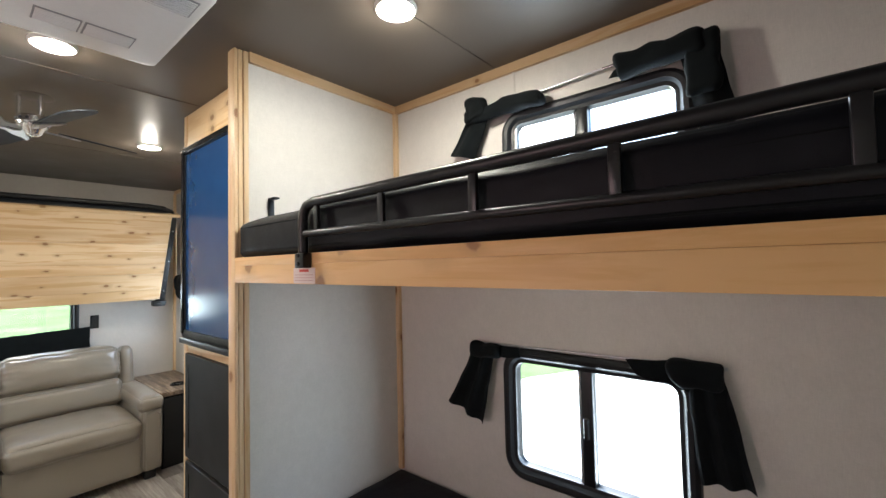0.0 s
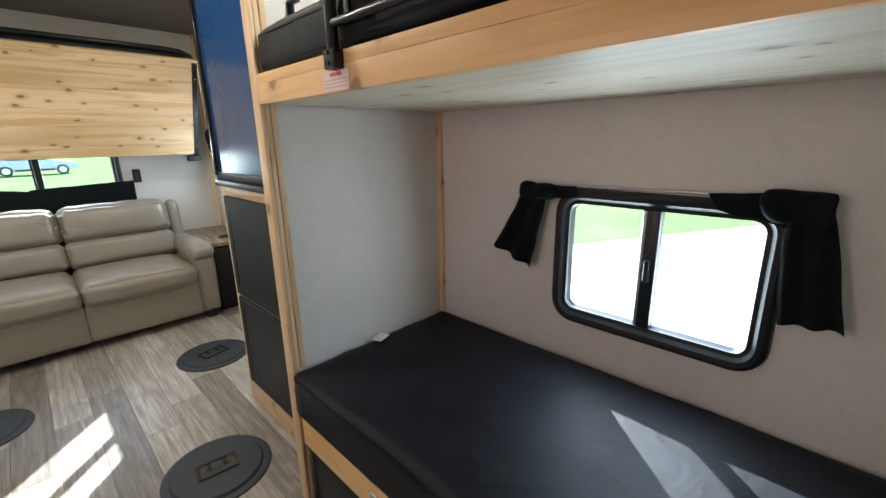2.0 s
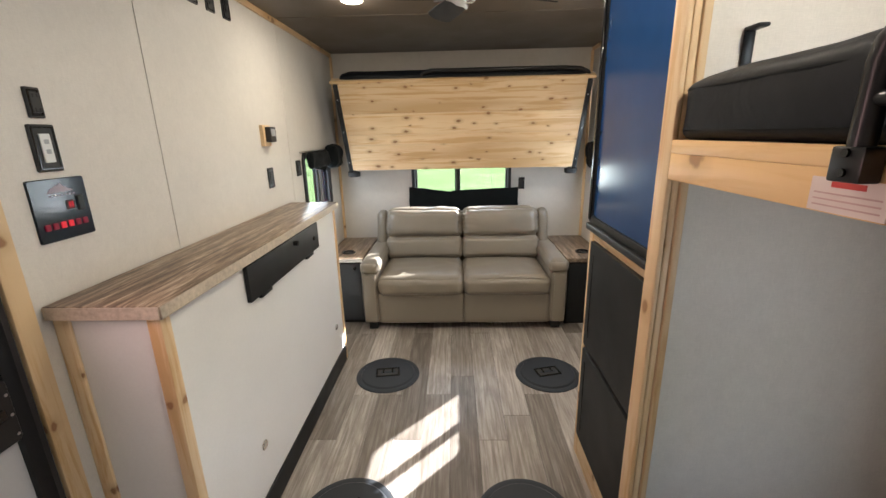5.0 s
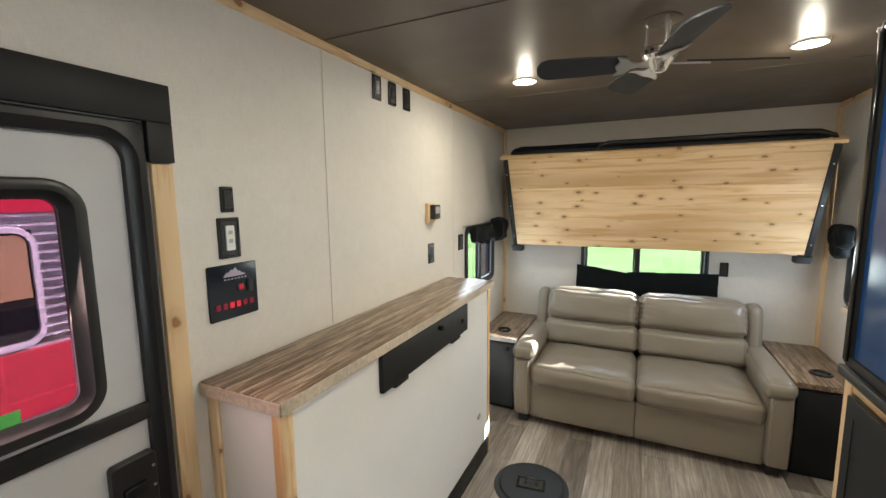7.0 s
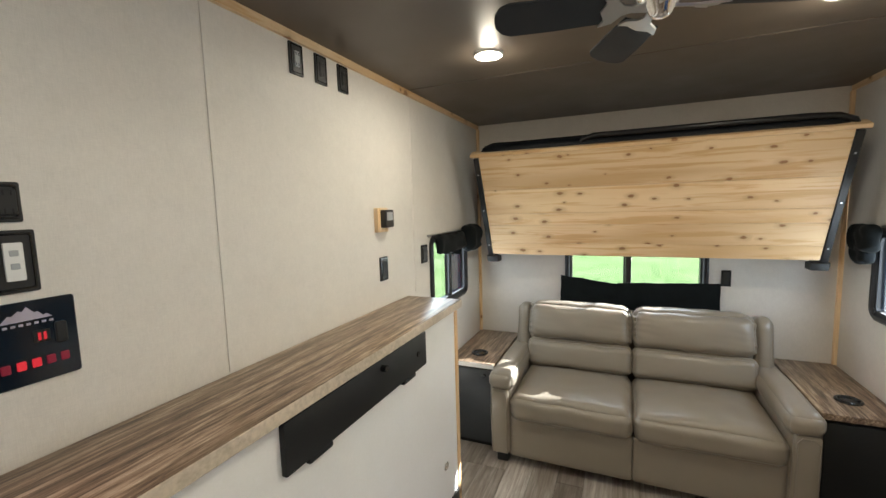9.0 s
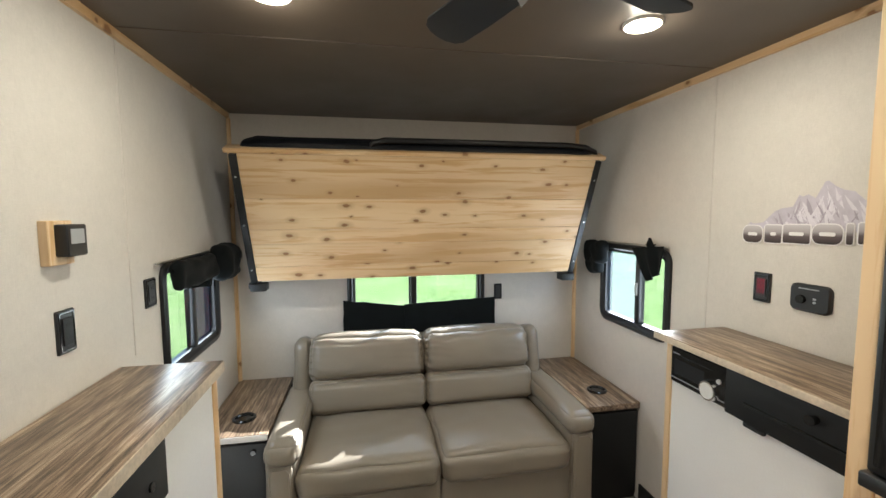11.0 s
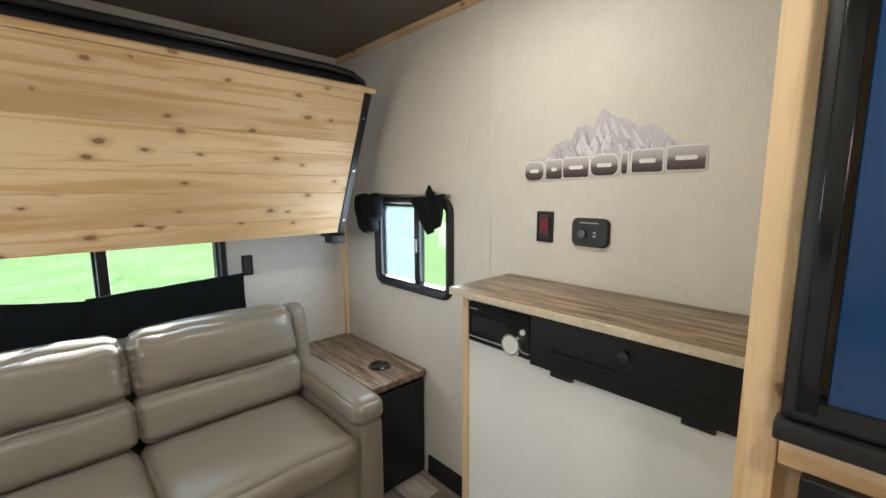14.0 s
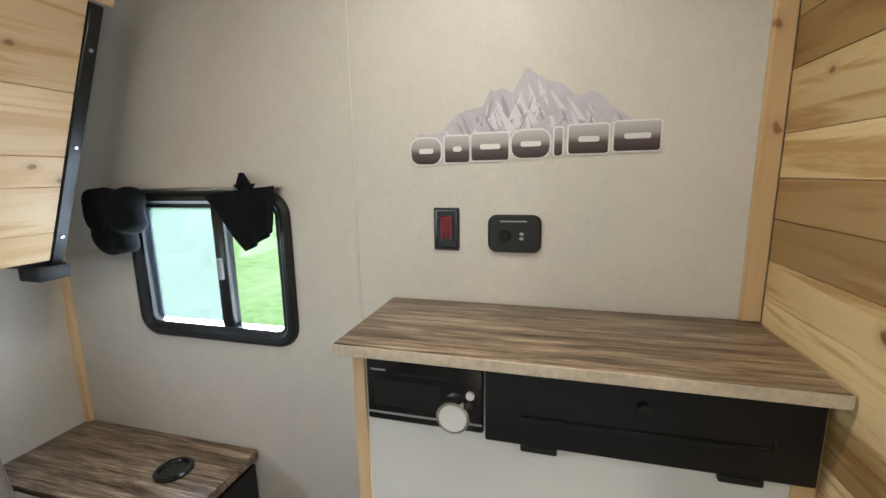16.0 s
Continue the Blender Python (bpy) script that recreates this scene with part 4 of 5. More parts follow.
part("groove", box(mesh(), 1.772, 2.205, RY - 0.0245, RY - 0.0222, 1.0245, 1.029, 0, 1), black_gloss, tray)
part("groove_end", box(mesh(), 2.200, 2.206, RY - 0.0258, RY - 0.0222, 1.0295, 1.048, 0.001, 1), black_gloss, tray)
part("knob", cyl(mesh(), (1.990, RY - 0.022, 1.078), (1.990, RY - 0.046, 1.078), 0.011, 16, 0.015), black_gloss, tray)
part("vent_cap", plate(mesh(), FR, 1.475, 1.52, 0.30, 0.335, 0.0, 0.008, 0.016), chrome, rc, "small chrome oval cap")
countertop(1.378, 2.283, 0.822, HALF - 0.002, 1.133, 1.160, 0.822, "weathered-wood laminate top over the stereo cabinet")

# ---- fridge cabinet ----
CX0, CX1, CY = 2.286, PX0, 0.530
fc = thing("fridge_cabinet", (2.67, 0.85, 0), "tall knotty pine cabinet around the blue fridge", "cabinet")
part("carcass", box(mesh(), CX0 + 0.016, CX1 - 0.001, CY + 0.020, HALF - 0.001, 0, CEIL - 0.002), pine_z, fc)
z = 0.0
rng = random.Random(5)
while z < CEIL - 0.01:
    hgt = min(rng.choice((0.088, 0.092, 0.098, 0.128)), CEIL - 0.003 - z)
    part("side_plank", box(mesh(), CX0, CX0 + 0.0155, CY + 0.021, HALF - 0.0205, z + 0.0003, z + hgt - 0.0003, 0.0015, 1), cedar_y, fc)
    z += hgt
part("left_stile", box(mesh(), 2.288, 2.334, CY, CY + 0.019, 0, CEIL - 0.002, 0.003), pine_z, fc)
part("right_stile", box(mesh(), 2.985, CX1 - 0.003, CY, CY + 0.019, 0, CEIL - 0.002, 0.003), pine_z, fc)
part("top_rail", box(mesh(), 2.335, 2.984, CY + 0.001, CY + 0.019, 2.100, CEIL - 0.002, 0.003), pine_x, fc)
part("middle_rail", box(mesh(), 2.335, 2.984, CY + 0.001, CY + 0.019, 1.118, 1.166, 0.003), pine_x, fc)
part("drawer_rail", box(mesh(), 2.335, 2.984, CY + 0.001, CY + 0.019, 0.618, 0.645, 0.003), pale_board, fc)
part("bottom_rail", box(mesh(), 2.335, 2.984, CY + 0.001, CY + 0.019, 0.0, 0.165, 0.003), pine_x, fc)
FF = face_at(CY, -1)
for v0, v1 in ((0.642, 1.120), (0.160, 0.622)):
    d = part("door", plate(mesh(), FF, 2.362, 2.955, v0, v1, 0.0, 0.018, 0.004, 0.002), black_paint, fc, "black flat cabinet door")
    part("pull_groove", plate(mesh(), FF, 2.408, 2.413, v0 + 0.05, v1 - 0.05, 0.017, 0.0205, 0.001, 0.001), black_gloss, d)
fridge = thing("fridge", (2.66, CY - 0.01, 1.17), "built-in fridge with glossy blue door and black frame", "fridge")
part("door_frame", ring_frame(mesh(), FF, 2.336, 2.983, 1.198, 2.098, 0.006, [(0, -0.0005), (0.0, 0.022), (0.006, 0.026), (0.030, 0.026), (0.034, 0.012), (0.034, -0.0005)]), black_plastic, fridge)
part("door", plate(mesh(), FF, 2.378, 2.948, 1.228, 2.062, 0.0, 0.020, 0.004, 0.002), blue_film, fridge, "glossy blue door panel")
part("handle_channel", box(mesh(), 2.350, 2.3715, CY - 0.034, CY - 0.027, 1.214, 2.075, 0.003), black_gloss, fridge)
part("sill", box(mesh(), 2.330, 2.984, CY - 0.034, CY - 0.0006, 1.168, 1.196, 0.004), black_plastic, fridge, "black bottom sill")
part("top_vent", box(mesh(), 2.345, 2.975, CY - 0.031, CY - 0.0265, 2.066, 2.092, 0.002), black_gloss, fridge)

part("hinge_pin", box(mesh(), 2.352, 2.376, CY - 0.040, CY - 0.032, 2.070, 2.086, 0.002), chrome, fridge, "small chrome hinge")

# ---- bunks ----
def mattress(label, bm2, y0, y1, z0, z1):
    """A zipped mattress cover with piping round its top and foot."""
    mt = thing("bunk_mattress", (4.15, 0.8, z0), label, "mattress", "bunk mattresses")
    part("cover", bm2, mattress_cloth, mt)
    for zz in (z0 + 0.012, z1 - 0.004):
        part("piping", tube(mesh(), [(PX1 + 0.012, y1 - 0.03, zz), (PX1 + 0.012, y0 + 0.03, zz), (PX1 + 0.02, y0 + 0.010, zz), (PX1 + 0.04, y0 + 0.001, zz), (5.14, y0 + 0.001, zz)], 0.0035, 6), black_cloth, mt)


BX1 = 5.18
bunk = thing("upper_bunk", (4.15, 0.8, 1.465), "upper bunk shelf with pine fascia and pale underside", "bunk")
part("deck", box(mesh(), PX1 + 0.016, BX1, 0.428, HALF - 0.002, 1.468, 1.522), pale_board, bunk, "pale plank underside")
part("fascia", box(mesh(), PX1 + 0.016, BX1, 0.404, 0.427, 1.465, 1.5205, 0.0012), amber_x, bunk)
part("upper_fascia", box(mesh(), PX1 + 0.016, BX1, 0.404, 0.427, 1.5206, 1.548, 0.0012), amber_x, bunk)
label = part("warning_label", box(mesh(), 3.523, 3.626, 0.4025, 0.4038, 1.467, 1.509), pink_label, bunk, "pale pink warning label")
part("heading", box(mesh(), 3.553, 3.598, 0.4018, 0.4024, 1.498, 1.505), red_ink, label)
for k in range(3):
    part("print_line", box(mesh(), 3.530, 3.619, 0.4018, 0.4024, 1.474 + 0.0075 * k, 1.4760 + 0.0075 * k), faded_ink, label)
rail = thing("bunk_guard_rail", (4.3, 0.41, 1.49), "black steel guard rail on the upper bunk", "guard rail")
RYY = 0.392
part("top_tube", tube(mesh(), [(3.590, RYY, 1.515), (3.590, RYY, 1.635), (3.595, RYY, 1.656), (3.610, RYY, 1.672), (3.64, RYY, 1.678), (4.36, RYY, 1.684), (BX1 - 0.10, RYY, 1.690)], 0.013, 10), black_metal, rail)
part("lower_tube", tube(mesh(), [(3.596, RYY, 1.598), (BX1 - 0.10, RYY, 1.590)], 0.009, 10), black_metal, rail)
for k in range(6):
    x = 3.655 + 0.2455 * k
    part("upright", box(mesh(), x - 0.009, x + 0.009, RYY - 0.005, RYY + 0.005, 1.594, 1.676 + 0.008 * (x - 3.6), 0.002), black_metal, rail)
for x in (3.590, BX1 - 0.10):
    b = part("bracket", box(mesh(), x - 0.021, x + 0.021, RYY - 0.014, RYY + 0.0115, 1.508, 1.548, 0.003), black_metal, rail)
    for dz in (0.011, 0.033):
        part("bolt", cyl(mesh(), (x, RYY - 0.013, 1.508 + dz), (x, RYY - 0.0175, 1.508 + dz), 0.005, 10), black_gloss, b)
bm = mesh()
cushion(bm, PX1 + 0.016, BX1, 0.414, 1.150, 1.5495, 1.682, 0.026, (0.004, 0.004, 0.004), 22, None, 0.007, 2.0)
for v in bm.verts:
    # the foot end is squashed thinner and bulges over the fascia
    v.co.z -= 0.026 * math.exp(-(v.co.x - PX1) / 0.20) * (v.co.z - 1.5495) / 0.15
mattress("black fabric mattress on the upper bunk", bm, 0.414, 1.150, 1.556, 1.650)
clip = box(mesh(), PX1 + 0.001, PX1 + 0.006, 0.527, 0.550, 1.66, 1.765, 0.003)
box(clip, PX1 + 0.001, PX1 + 0.045, 0.527, 0.550, 1.757, 1.765, 0.003)
solid("wall_hook", clip, black_metal, "small black steel hook on the bunk partition", "hook")

low = thing("lower_bunk", (4.15, 0.8, 0), "lower bunk box with pine front rail", "bunk")
part("front_rail", box(mesh(), PX1 + 0.016, BX1, 0.415, 0.437, 0.275, 0.400, 0.004), amber_x, low)
part("storage_panel", box(mesh(), PX1 + 0.016, BX1, 0.440, 0.455, 0.0, 0.274, 0.002), black_paint, low, "black storage front")
part("deck", box(mesh(), PX1 + 0.016, BX1, 0.457, HALF - 0.002, 0.0, 0.396), pale_board, low)
part("storage_door", box(mesh(), 3.20, 3.62, 0.428, 0.4395, 0.03, 0.255, 0.003), black_paint, low)
part("vent_cap", plate(mesh(), face_at(0.415, -1), 3.565, 3.61, 0.325, 0.360, 0.0, 0.008, 0.016), chrome, low, "small chrome oval cap")
bm = mesh()
cushion(bm, PX1 + 0.002, BX1, 0.398, 1.164, 0.4015, 0.572, 0.03, (0.0, 0.004, 0.008), 18, None, 0.005, 4.0)
mattress("black fabric mattress on the lower bunk", bm, 0.398, 1.164, 0.410, 0.560)
bm = mesh()
box(bm, 3.150, 3.196, 0.735, 0.80, 0.583, 0.5845, 0, 1)
bmesh.ops.rotate(bm, verts=bm.verts[:], cent=(3.17, 0.77, 0.583), matrix=Matrix.Rotation(radians(18), 3, "Z"))
solid("mattress_tag", bm, paper_white, "small white paper tag on the lower mattress", "tag")


# ---- curtains ----
def bunch(wall, u0, u1, v0, v1, w0, w1, seed):
    """A gathered wad of cloth: a lumpy, folded roll."""
    bm2 = mesh()
    cushion(bm2, u0, u1, v0, v1, w0, w1, min(u1 - u0, v1 - v0, w1 - w0) * 0.45, (0, 0, 0), 18, None)
    for vtx in bm2.verts:
        q = vtx.co.copy()
        fold = 0.004 * math.sin(q.x * 60 + q.y * 34 + seed) + 0.003 * math.sin(q.y * 70 - q.x * 24 + seed * 2)
        lump = noise.noise_vector(q * 16 + Vector((seed, 0, seed)))
        c2 = Vector(((u0 + u1) / 2, (v0 + v1) / 2, (w0 + w1) / 2))
        vtx.co = q + (q - c2).normalized() * fold + lump * 0.011
        vtx.co.z = max(vtx.co.z, 0.022)
    bmesh.ops.transform(bm2, matrix=wall, verts=bm2.verts[:])
    return bm2


def curtain(name, wall, patches, label, rod=None, wads=()):
    u, v = patches[0][0]
    c = thing(name, wall @ Vector((u, v, 0.0)), label, "curtain", "black window curtains")
    for k, (a, b, cc, d, rip, dep) in enumerate(patches):
        part("cloth", cloth(mesh(), wall, a, b, cc, d, rip, dep, seed=1.7 * k + u, off=0.021 + 0.004 * k), black_cloth, c)
    for k, w in enumerate(wads):
        part("gather", bunch(wall, *w, 2.3 * k + u), black_cloth, c)
    if rod:
        (a0, z0), (a1, z1) = rod
        part("rod", cyl(mesh(), wall @ Vector((a0, z0, 0.012)), wall @ Vector((a1, z1, 0.012)), 0.005, 10), brushed, c, "thin steel curtain rod")


curtain("window_curtain", RIGHT, [((3.615, 1.192), (3.80, 1.200), (3.80, 1.162), (3.60, 1.148), 2, 0.008), ((3.60, 1.188), (3.690, 1.182), (3.640, 0.895), (3.475, 0.952), 2, 0.014)], "black cloth curtain tied back at the lower bunk window", ((3.575, 1.196), (4.43, 1.206)), [(3.590, 3.720, 1.150, 1.208, 0.024, 0.060)])
curtain("window_curtain", RIGHT, [((4.17, 1.205), (4.400, 1.222), (4.395, 1.130), (4.20, 1.165), 2, 0.010), ((4.330, 1.205), (4.420, 1.200), (4.485, 0.905), (4.362, 0.900), 2, 0.014)], "black cloth curtain hanging beside the lower bunk window", None, [(4.290, 4.425, 1.150, 1.222, 0.024, 0.062)])
curtain("window_curtain", RIGHT, [((3.605, 2.120), (3.700, 2.105), (3.620, 1.930), (3.500, 1.965), 1, 0.014)], "black cloth curtain tied back at the upper bunk window", ((3.60, 2.115), (4.42, 2.150)), [(3.590, 3.930, 2.068, 2.128, 0.024, 0.070), (3.590, 3.700, 2.070, 2.165, 0.024, 0.075)])
curtain("window_curtain", RIGHT, [((4.345, 2.135), (4.440, 2.120), (4.490, 1.880), (4.400, 1.850), 1, 0.014), ((4.17, 2.110), (4.36, 2.135), (4.36, 2.080), (4.16, 2.078), 1, 0.010)], "black cloth curtain draped over the upper bunk window", None, [(4.175, 4.420, 2.072, 2.148, 0.030, 0.080), (4.365, 4.455, 1.960, 2.138, 0.030, 0.075)])
curtain("window_curtain", RIGHT, [((0.40, 1.40), (0.52, 1.40), (0.490, 1.275), (0.375, 1.300), 1, 0.02)], "bunched black cloth curtain at the side window", ((0.50, 1.470), (1.045, 1.472)), [(0.355, 0.555, 1.335, 1.480, 0.024, 0.100), (0.365, 0.505, 1.270, 1.380, 0.024, 0.090)])
curtain("window_curtain", RIGHT, [((0.790, 1.455), (1.035, 1.482), (1.030, 1.345), (0.935, 1.285), 2, 0.012), ((0.895, 1.485), (0.975, 1.488), (0.950, 1.46), (0.930, 1.46), 1, 0.004), ((0.925, 1.518), (0.942, 1.518), (0.965, 1.478), (0.905, 1.478), 1, 0.003)], "black cloth curtain flap folded over the side window")
curtain("window_curtain", LEFT, [((1.03, 1.43), (0.60, 1.44), (0.66, 1.30), (0.95, 1.335), 3, 0.020)], "bunched black cloth curtain at the window above the table", ((1.09, 1.46), (0.40, 1.46)), [(0.53, 1.02, 1.335, 1.455, 0.024, 0.080), (0.38, 0.60, 1.31, 1.505, 0.03, 0.135)])
curtain("window_curtain", BACK, [((-0.500, 1.085), (-0.08, 1.030), (-0.08, 0.845), (-0.503, 0.845), 2, 0.006), ((-0.10, 1.045), (0.538, 1.068), (0.538, 0.830), (-0.09, 0.83), 2, 0.006)], "black cloth band pulled across the lower rear window")


# ---- wall fittings ----
def outlet(wall, u0, u1, v0, v1, label, insert, name="wall_outlet", inset=0.016):
    cu, cv = (u0 + u1) / 2, (v0 + v1) / 2
    o = thing(name, wall @ Vector((cu, cv, 0)), label, "outlet" if "outlet" in name else "switch")
    part("plate", plate(mesh(), wall, u0, u1, v0, v1, 0.0, 0.007, 0.004, 0.002), black_plastic, o, "satin black cover plate")
    part("plate_rim", ring_frame(mesh(), wall, u0 + 0.005, u1 - 0.005, v0 + 0.005, v1 - 0.005, 0.003, [(0, 0.0065), (0.001, 0.0092), (0.004, 0.0092), (0.005, 0.0065)]), black_gloss, o)
    if insert is not None:
        f = part("insert", plate(mesh(), wall, u0 + inset, u1 - inset, v0 + inset + 0.006, v1 - inset - 0.006, 0.0065, 0.011, 0.003, 0.001), insert, o)
        for dv in (-0.018, 0.018):
            for du in (-0.006, 0.006):
                part("slot", plate(mesh(), wall, cu + du - 0.0015, cu + du + 0.0015, cv + dv - 0.005, cv + dv + 0.005, 0.0108, 0.0118, 0.0005, 0.0003), black_paint, f)
    return o


lit = outlet(RIGHT, 1.508, 1.578, 1.303, 1.417, "black wall outlet with red indicator window", black_plastic)
part("indicator", plate(mesh(), RIGHT, 1.527, 1.559, 1.336, 1.394, 0.0095, 0.0113, 0.002, 0.0005), red_dim, lit, "dim red lit socket face")
for v in (1.350, 1.378):
    for u in (1.537, 1.549):
        part("slot", plate(mesh(), RIGHT, u - 0.0018, u + 0.0018, v - 0.005, v + 0.005, 0.0110, 0.0120, 0.0005, 0.0003), black_paint, lit)
    part("ground_hole", plate(mesh(), RIGHT, 1.5405, 1.5455, v - 0.012, v - 0.0075, 0.0110, 0.0120, 0.002, 0.0003), black_paint, lit)
usb = thing("charging_socket", RIGHT @ Vector((1.724, 1.35, 0)), "black rounded charging socket plate on the wall", "socket")
bm = mesh()
part("plate", plate(bm, RIGHT, 1.656, 1.792, 1.302, 1.400, 0.0, 0.014, 0.022, 0.006), black_plastic, usb)
part("plug_cover", cyl(mesh(), RIGHT @ Vector((1.700, 1.345, 0.013)), RIGHT @ Vector((1.700, 1.345, 0.024)), 0.016, 20, 0.014), black_gloss, usb)
for dv in (-0.008, 0.004):
    part("usb_port", plate(mesh(), RIGHT, 1.738, 1.748, 1.344 + dv, 1.351 + dv, 0.0135, 0.0150, 0.001, 0.0004), grey_plate, usb)
part("print_bar", plate(mesh(), RIGHT, 1.688, 1.756, 1.382, 1.3855, 0.0135, 0.0146, 0.0008, 0.0003), grey_plate, usb)
outlet(BACK, 0.545, 0.602, 1.045, 1.155, "black wall outlet beside the rear window", None)
outlet(LEFT, 1.553, 1.623, 1.274, 1.394, "black wall outlet above the long counter", black_paint)
outlet(LEFT, 1.085, 1.165, 1.300, 1.410, "black wall switch beside the window", black_plastic, "wall_switch")
for u in (2.125, 1.990, 1.850):
    outlet(LEFT, u - 0.034, u + 0.034, 2.128, 2.240, "black outlet high on the wall for a television", black_plastic if u < 2.1 else grey_plate, inset=0.022)
outlet(LEFT, 2.930, 2.973, 1.632, 1.710, "small black rocker switch plate", black_plastic, "wall_switch", 0.008)
o = outlet(LEFT, 2.916, 2.990, 1.492, 1.616, "black framed outlet with white insert", None)
ins = part("insert", plate(mesh(), LEFT, 2.938, 2.968, 1.516, 1.592, 0.0065, 0.011, 0.003, 0.001), white_plastic, o, "white socket insert")
for dv in (-0.012, 0.014):
    part("socket", plate(mesh(), LEFT, 2.946, 2.960, 1.551 + dv, 1.563 + dv, 0.0108, 0.0118, 0.002, 0.0004), grey_plate, ins)
th = thing("thermostat", LEFT @ Vector((1.58, 1.58, 0)), "black thermostat on a pine mounting block", "thermostat")
part("block", plate(mesh(), LEFT, 1.560, 1.653, 1.520, 1.638, 0.0, 0.022, 0.003, 0.002), pine_z, th, "pine mounting block")
part("case", plate(mesh(), LEFT, 1.552, 1.630, 1.542, 1.628, 0.022, 0.052, 0.006, 0.003), black_plastic, th)
part("display", plate(mesh(), LEFT, 1.564, 1.618, 1.576, 1.616, 0.0515, 0.0530, 0.002, 0.0006), grey_plate, th, "grey display")

cp = thing("control_panel", LEFT @ Vector((2.95, 1.305, 0)), "black control panel with red switch lights", "control panel")
part("plate", plate(mesh(), LEFT, 2.864, 3.036, 1.303, 1.473, 0.0, 0.006, 0.006, 0.002), panel_navy, cp)
for k in range(6):
    u = 2.892 + 0.0235 * k
    part("rocker", plate(mesh(), LEFT, u - 0.007, u + 0.007, 1.336, 1.354, 0.0055, 0.010, 0.002, 0.001), red_glow if k in (2, 3) else red_dim, cp, "dim red lit rocker switch")
part("meter", plate(mesh(), LEFT, 2.912, 2.940, 1.384, 1.410, 0.0055, 0.008, 0.003, 0.001), black_plastic, cp, "small dark digital meter")
for u in (2.921, 2.930):
    part("digit_bar", plate(mesh(), LEFT, u - 0.0025, u + 0.0025, 1.389, 1.405, 0.0078, 0.0088, 0.0005, 0.0003), red_glow, cp)
part("main_switch", plate(mesh(), LEFT, 2.884, 2.904, 1.376, 1.420, 0.0055, 0.012, 0.004, 0.002), black_plastic, cp)
bm = mesh()
pts = [(2.905, 1.434), (2.914, 1.442), (2.920, 1.440), (2.928, 1.450), (2.933, 1.448), (2.945, 1.462), (2.952, 1.453), (2.958, 1.456), (2.968, 1.447), (2.974, 1.449), (2.987, 1.434)]
bm.faces.new([bm.verts.new(LEFT @ Vector((u, v, 0.0068))) for u, v in pts])
part("mountain_mark", bm, slate_ink, cp, "small pale mountain print")
for k in range(7):
    part("print_dash", plate(mesh(), LEFT, 2.904 + 0.012 * k, 2.911 + 0.012 * k, 1.424, 1.429, 0.0055, 0.0068, 0.0008, 0.0003), slate_ink, cp)

# wall decal: mountain over a row of seven blocks
decal = thing("mountain_decal", RIGHT @ Vector((1.75, 1.54, 0)), "grey mountain decal above a row of dark blocks", "decal")


def flat_shape(pts, w):
    bm2 = mesh()
    top = [bm2.verts.new(RIGHT @ Vector((u, v, w))) for u, v in pts]
    bot = [bm2.verts.new(RIGHT @ Vector((u, v, w - 0.0008))) for u, v in pts]
    bm2.faces.new(top)
    n = len(pts)
    for k in range(n):
        bm2.faces.new((top[k], top[(k + 1) % n], bot[(k + 1) % n], bot[k]))
    return bm2


ridge = [(1.455, 1.588), (1.475, 1.612), (1.49, 1.606), (1.53, 1.612), (1.575, 1.655), (1.60, 1.665), (1.64, 1.670), (1.660, 1.712), (1.672, 1.705), (1.690, 1.712), (1.715, 1.698), (1.742, 1.752), (1.752, 1.755), (1.775, 1.735), (1.80, 1.722), (1.83, 1.715), (1.858, 1.688), (1.876, 1.684), (1.896, 1.694), (1.92, 1.684), (1.946, 1.655), (1.975, 1.636), (2.02, 1.606), (2.02, 1.585)]
part("ridge", flat_shape(ridge, 0.0015), lilac_ink, decal, "pale lilac-grey ridge")
rng = random.Random(31)
crest = [p for p in ridge if 1.50 < p[0] < 1.99]
inks = ((snow_ink, "snow_face"), (slate_ink, "rock_face"), (lilac_ink, "grey_face"), (snow_ink, "snow_face"))
for k in range(95):
    f = rng.uniform(0.0, len(crest) - 1.001)
    (ua, va), (ub, vb) = crest[int(f)], crest[int(f) + 1]
    g = f - int(f)
    u, top = ua + (ub - ua) * g, va + (vb - va) * g - 0.003
    start = top - rng.uniform(0.0, 0.55) * (top - 1.60)
    foot = start - rng.uniform(0.35, 0.95) * (start - 1.594)
    lean, wide = rng.uniform(0.2, 0.75) * (start - foot) * rng.choice((1, 1, -1)), rng.uniform(0.003, 0.010)
    ink, kind_name = inks[k % 4]
    pts = [(u, start), (u + wide * 0.8 + lean * 0.3, start - 0.35 * (start - foot)), (u + lean + wide, foot), (u + lean * 0.8 - wide * 0.3, foot + 0.004), (u + lean * 0.35 - wide * 0.2, start - 0.45 * (start - foot))]
    if all(1.49 < q[0] < 1.99 and q[1] < 1.59 + 0.158 * min(1.0, max(0.0, (2.03 - q[0]) / 0.22)) for q in pts):
        part(kind_name, flat_shape(pts, 0.0018 + 0.00001 * k), ink, decal)
spans = [(1.449, 1.530), (1.541, 1.606), (1.612, 1.706), (1.714, 1.806), (1.817, 1.836), (1.850, 1.940), (1.952, 2.052)]
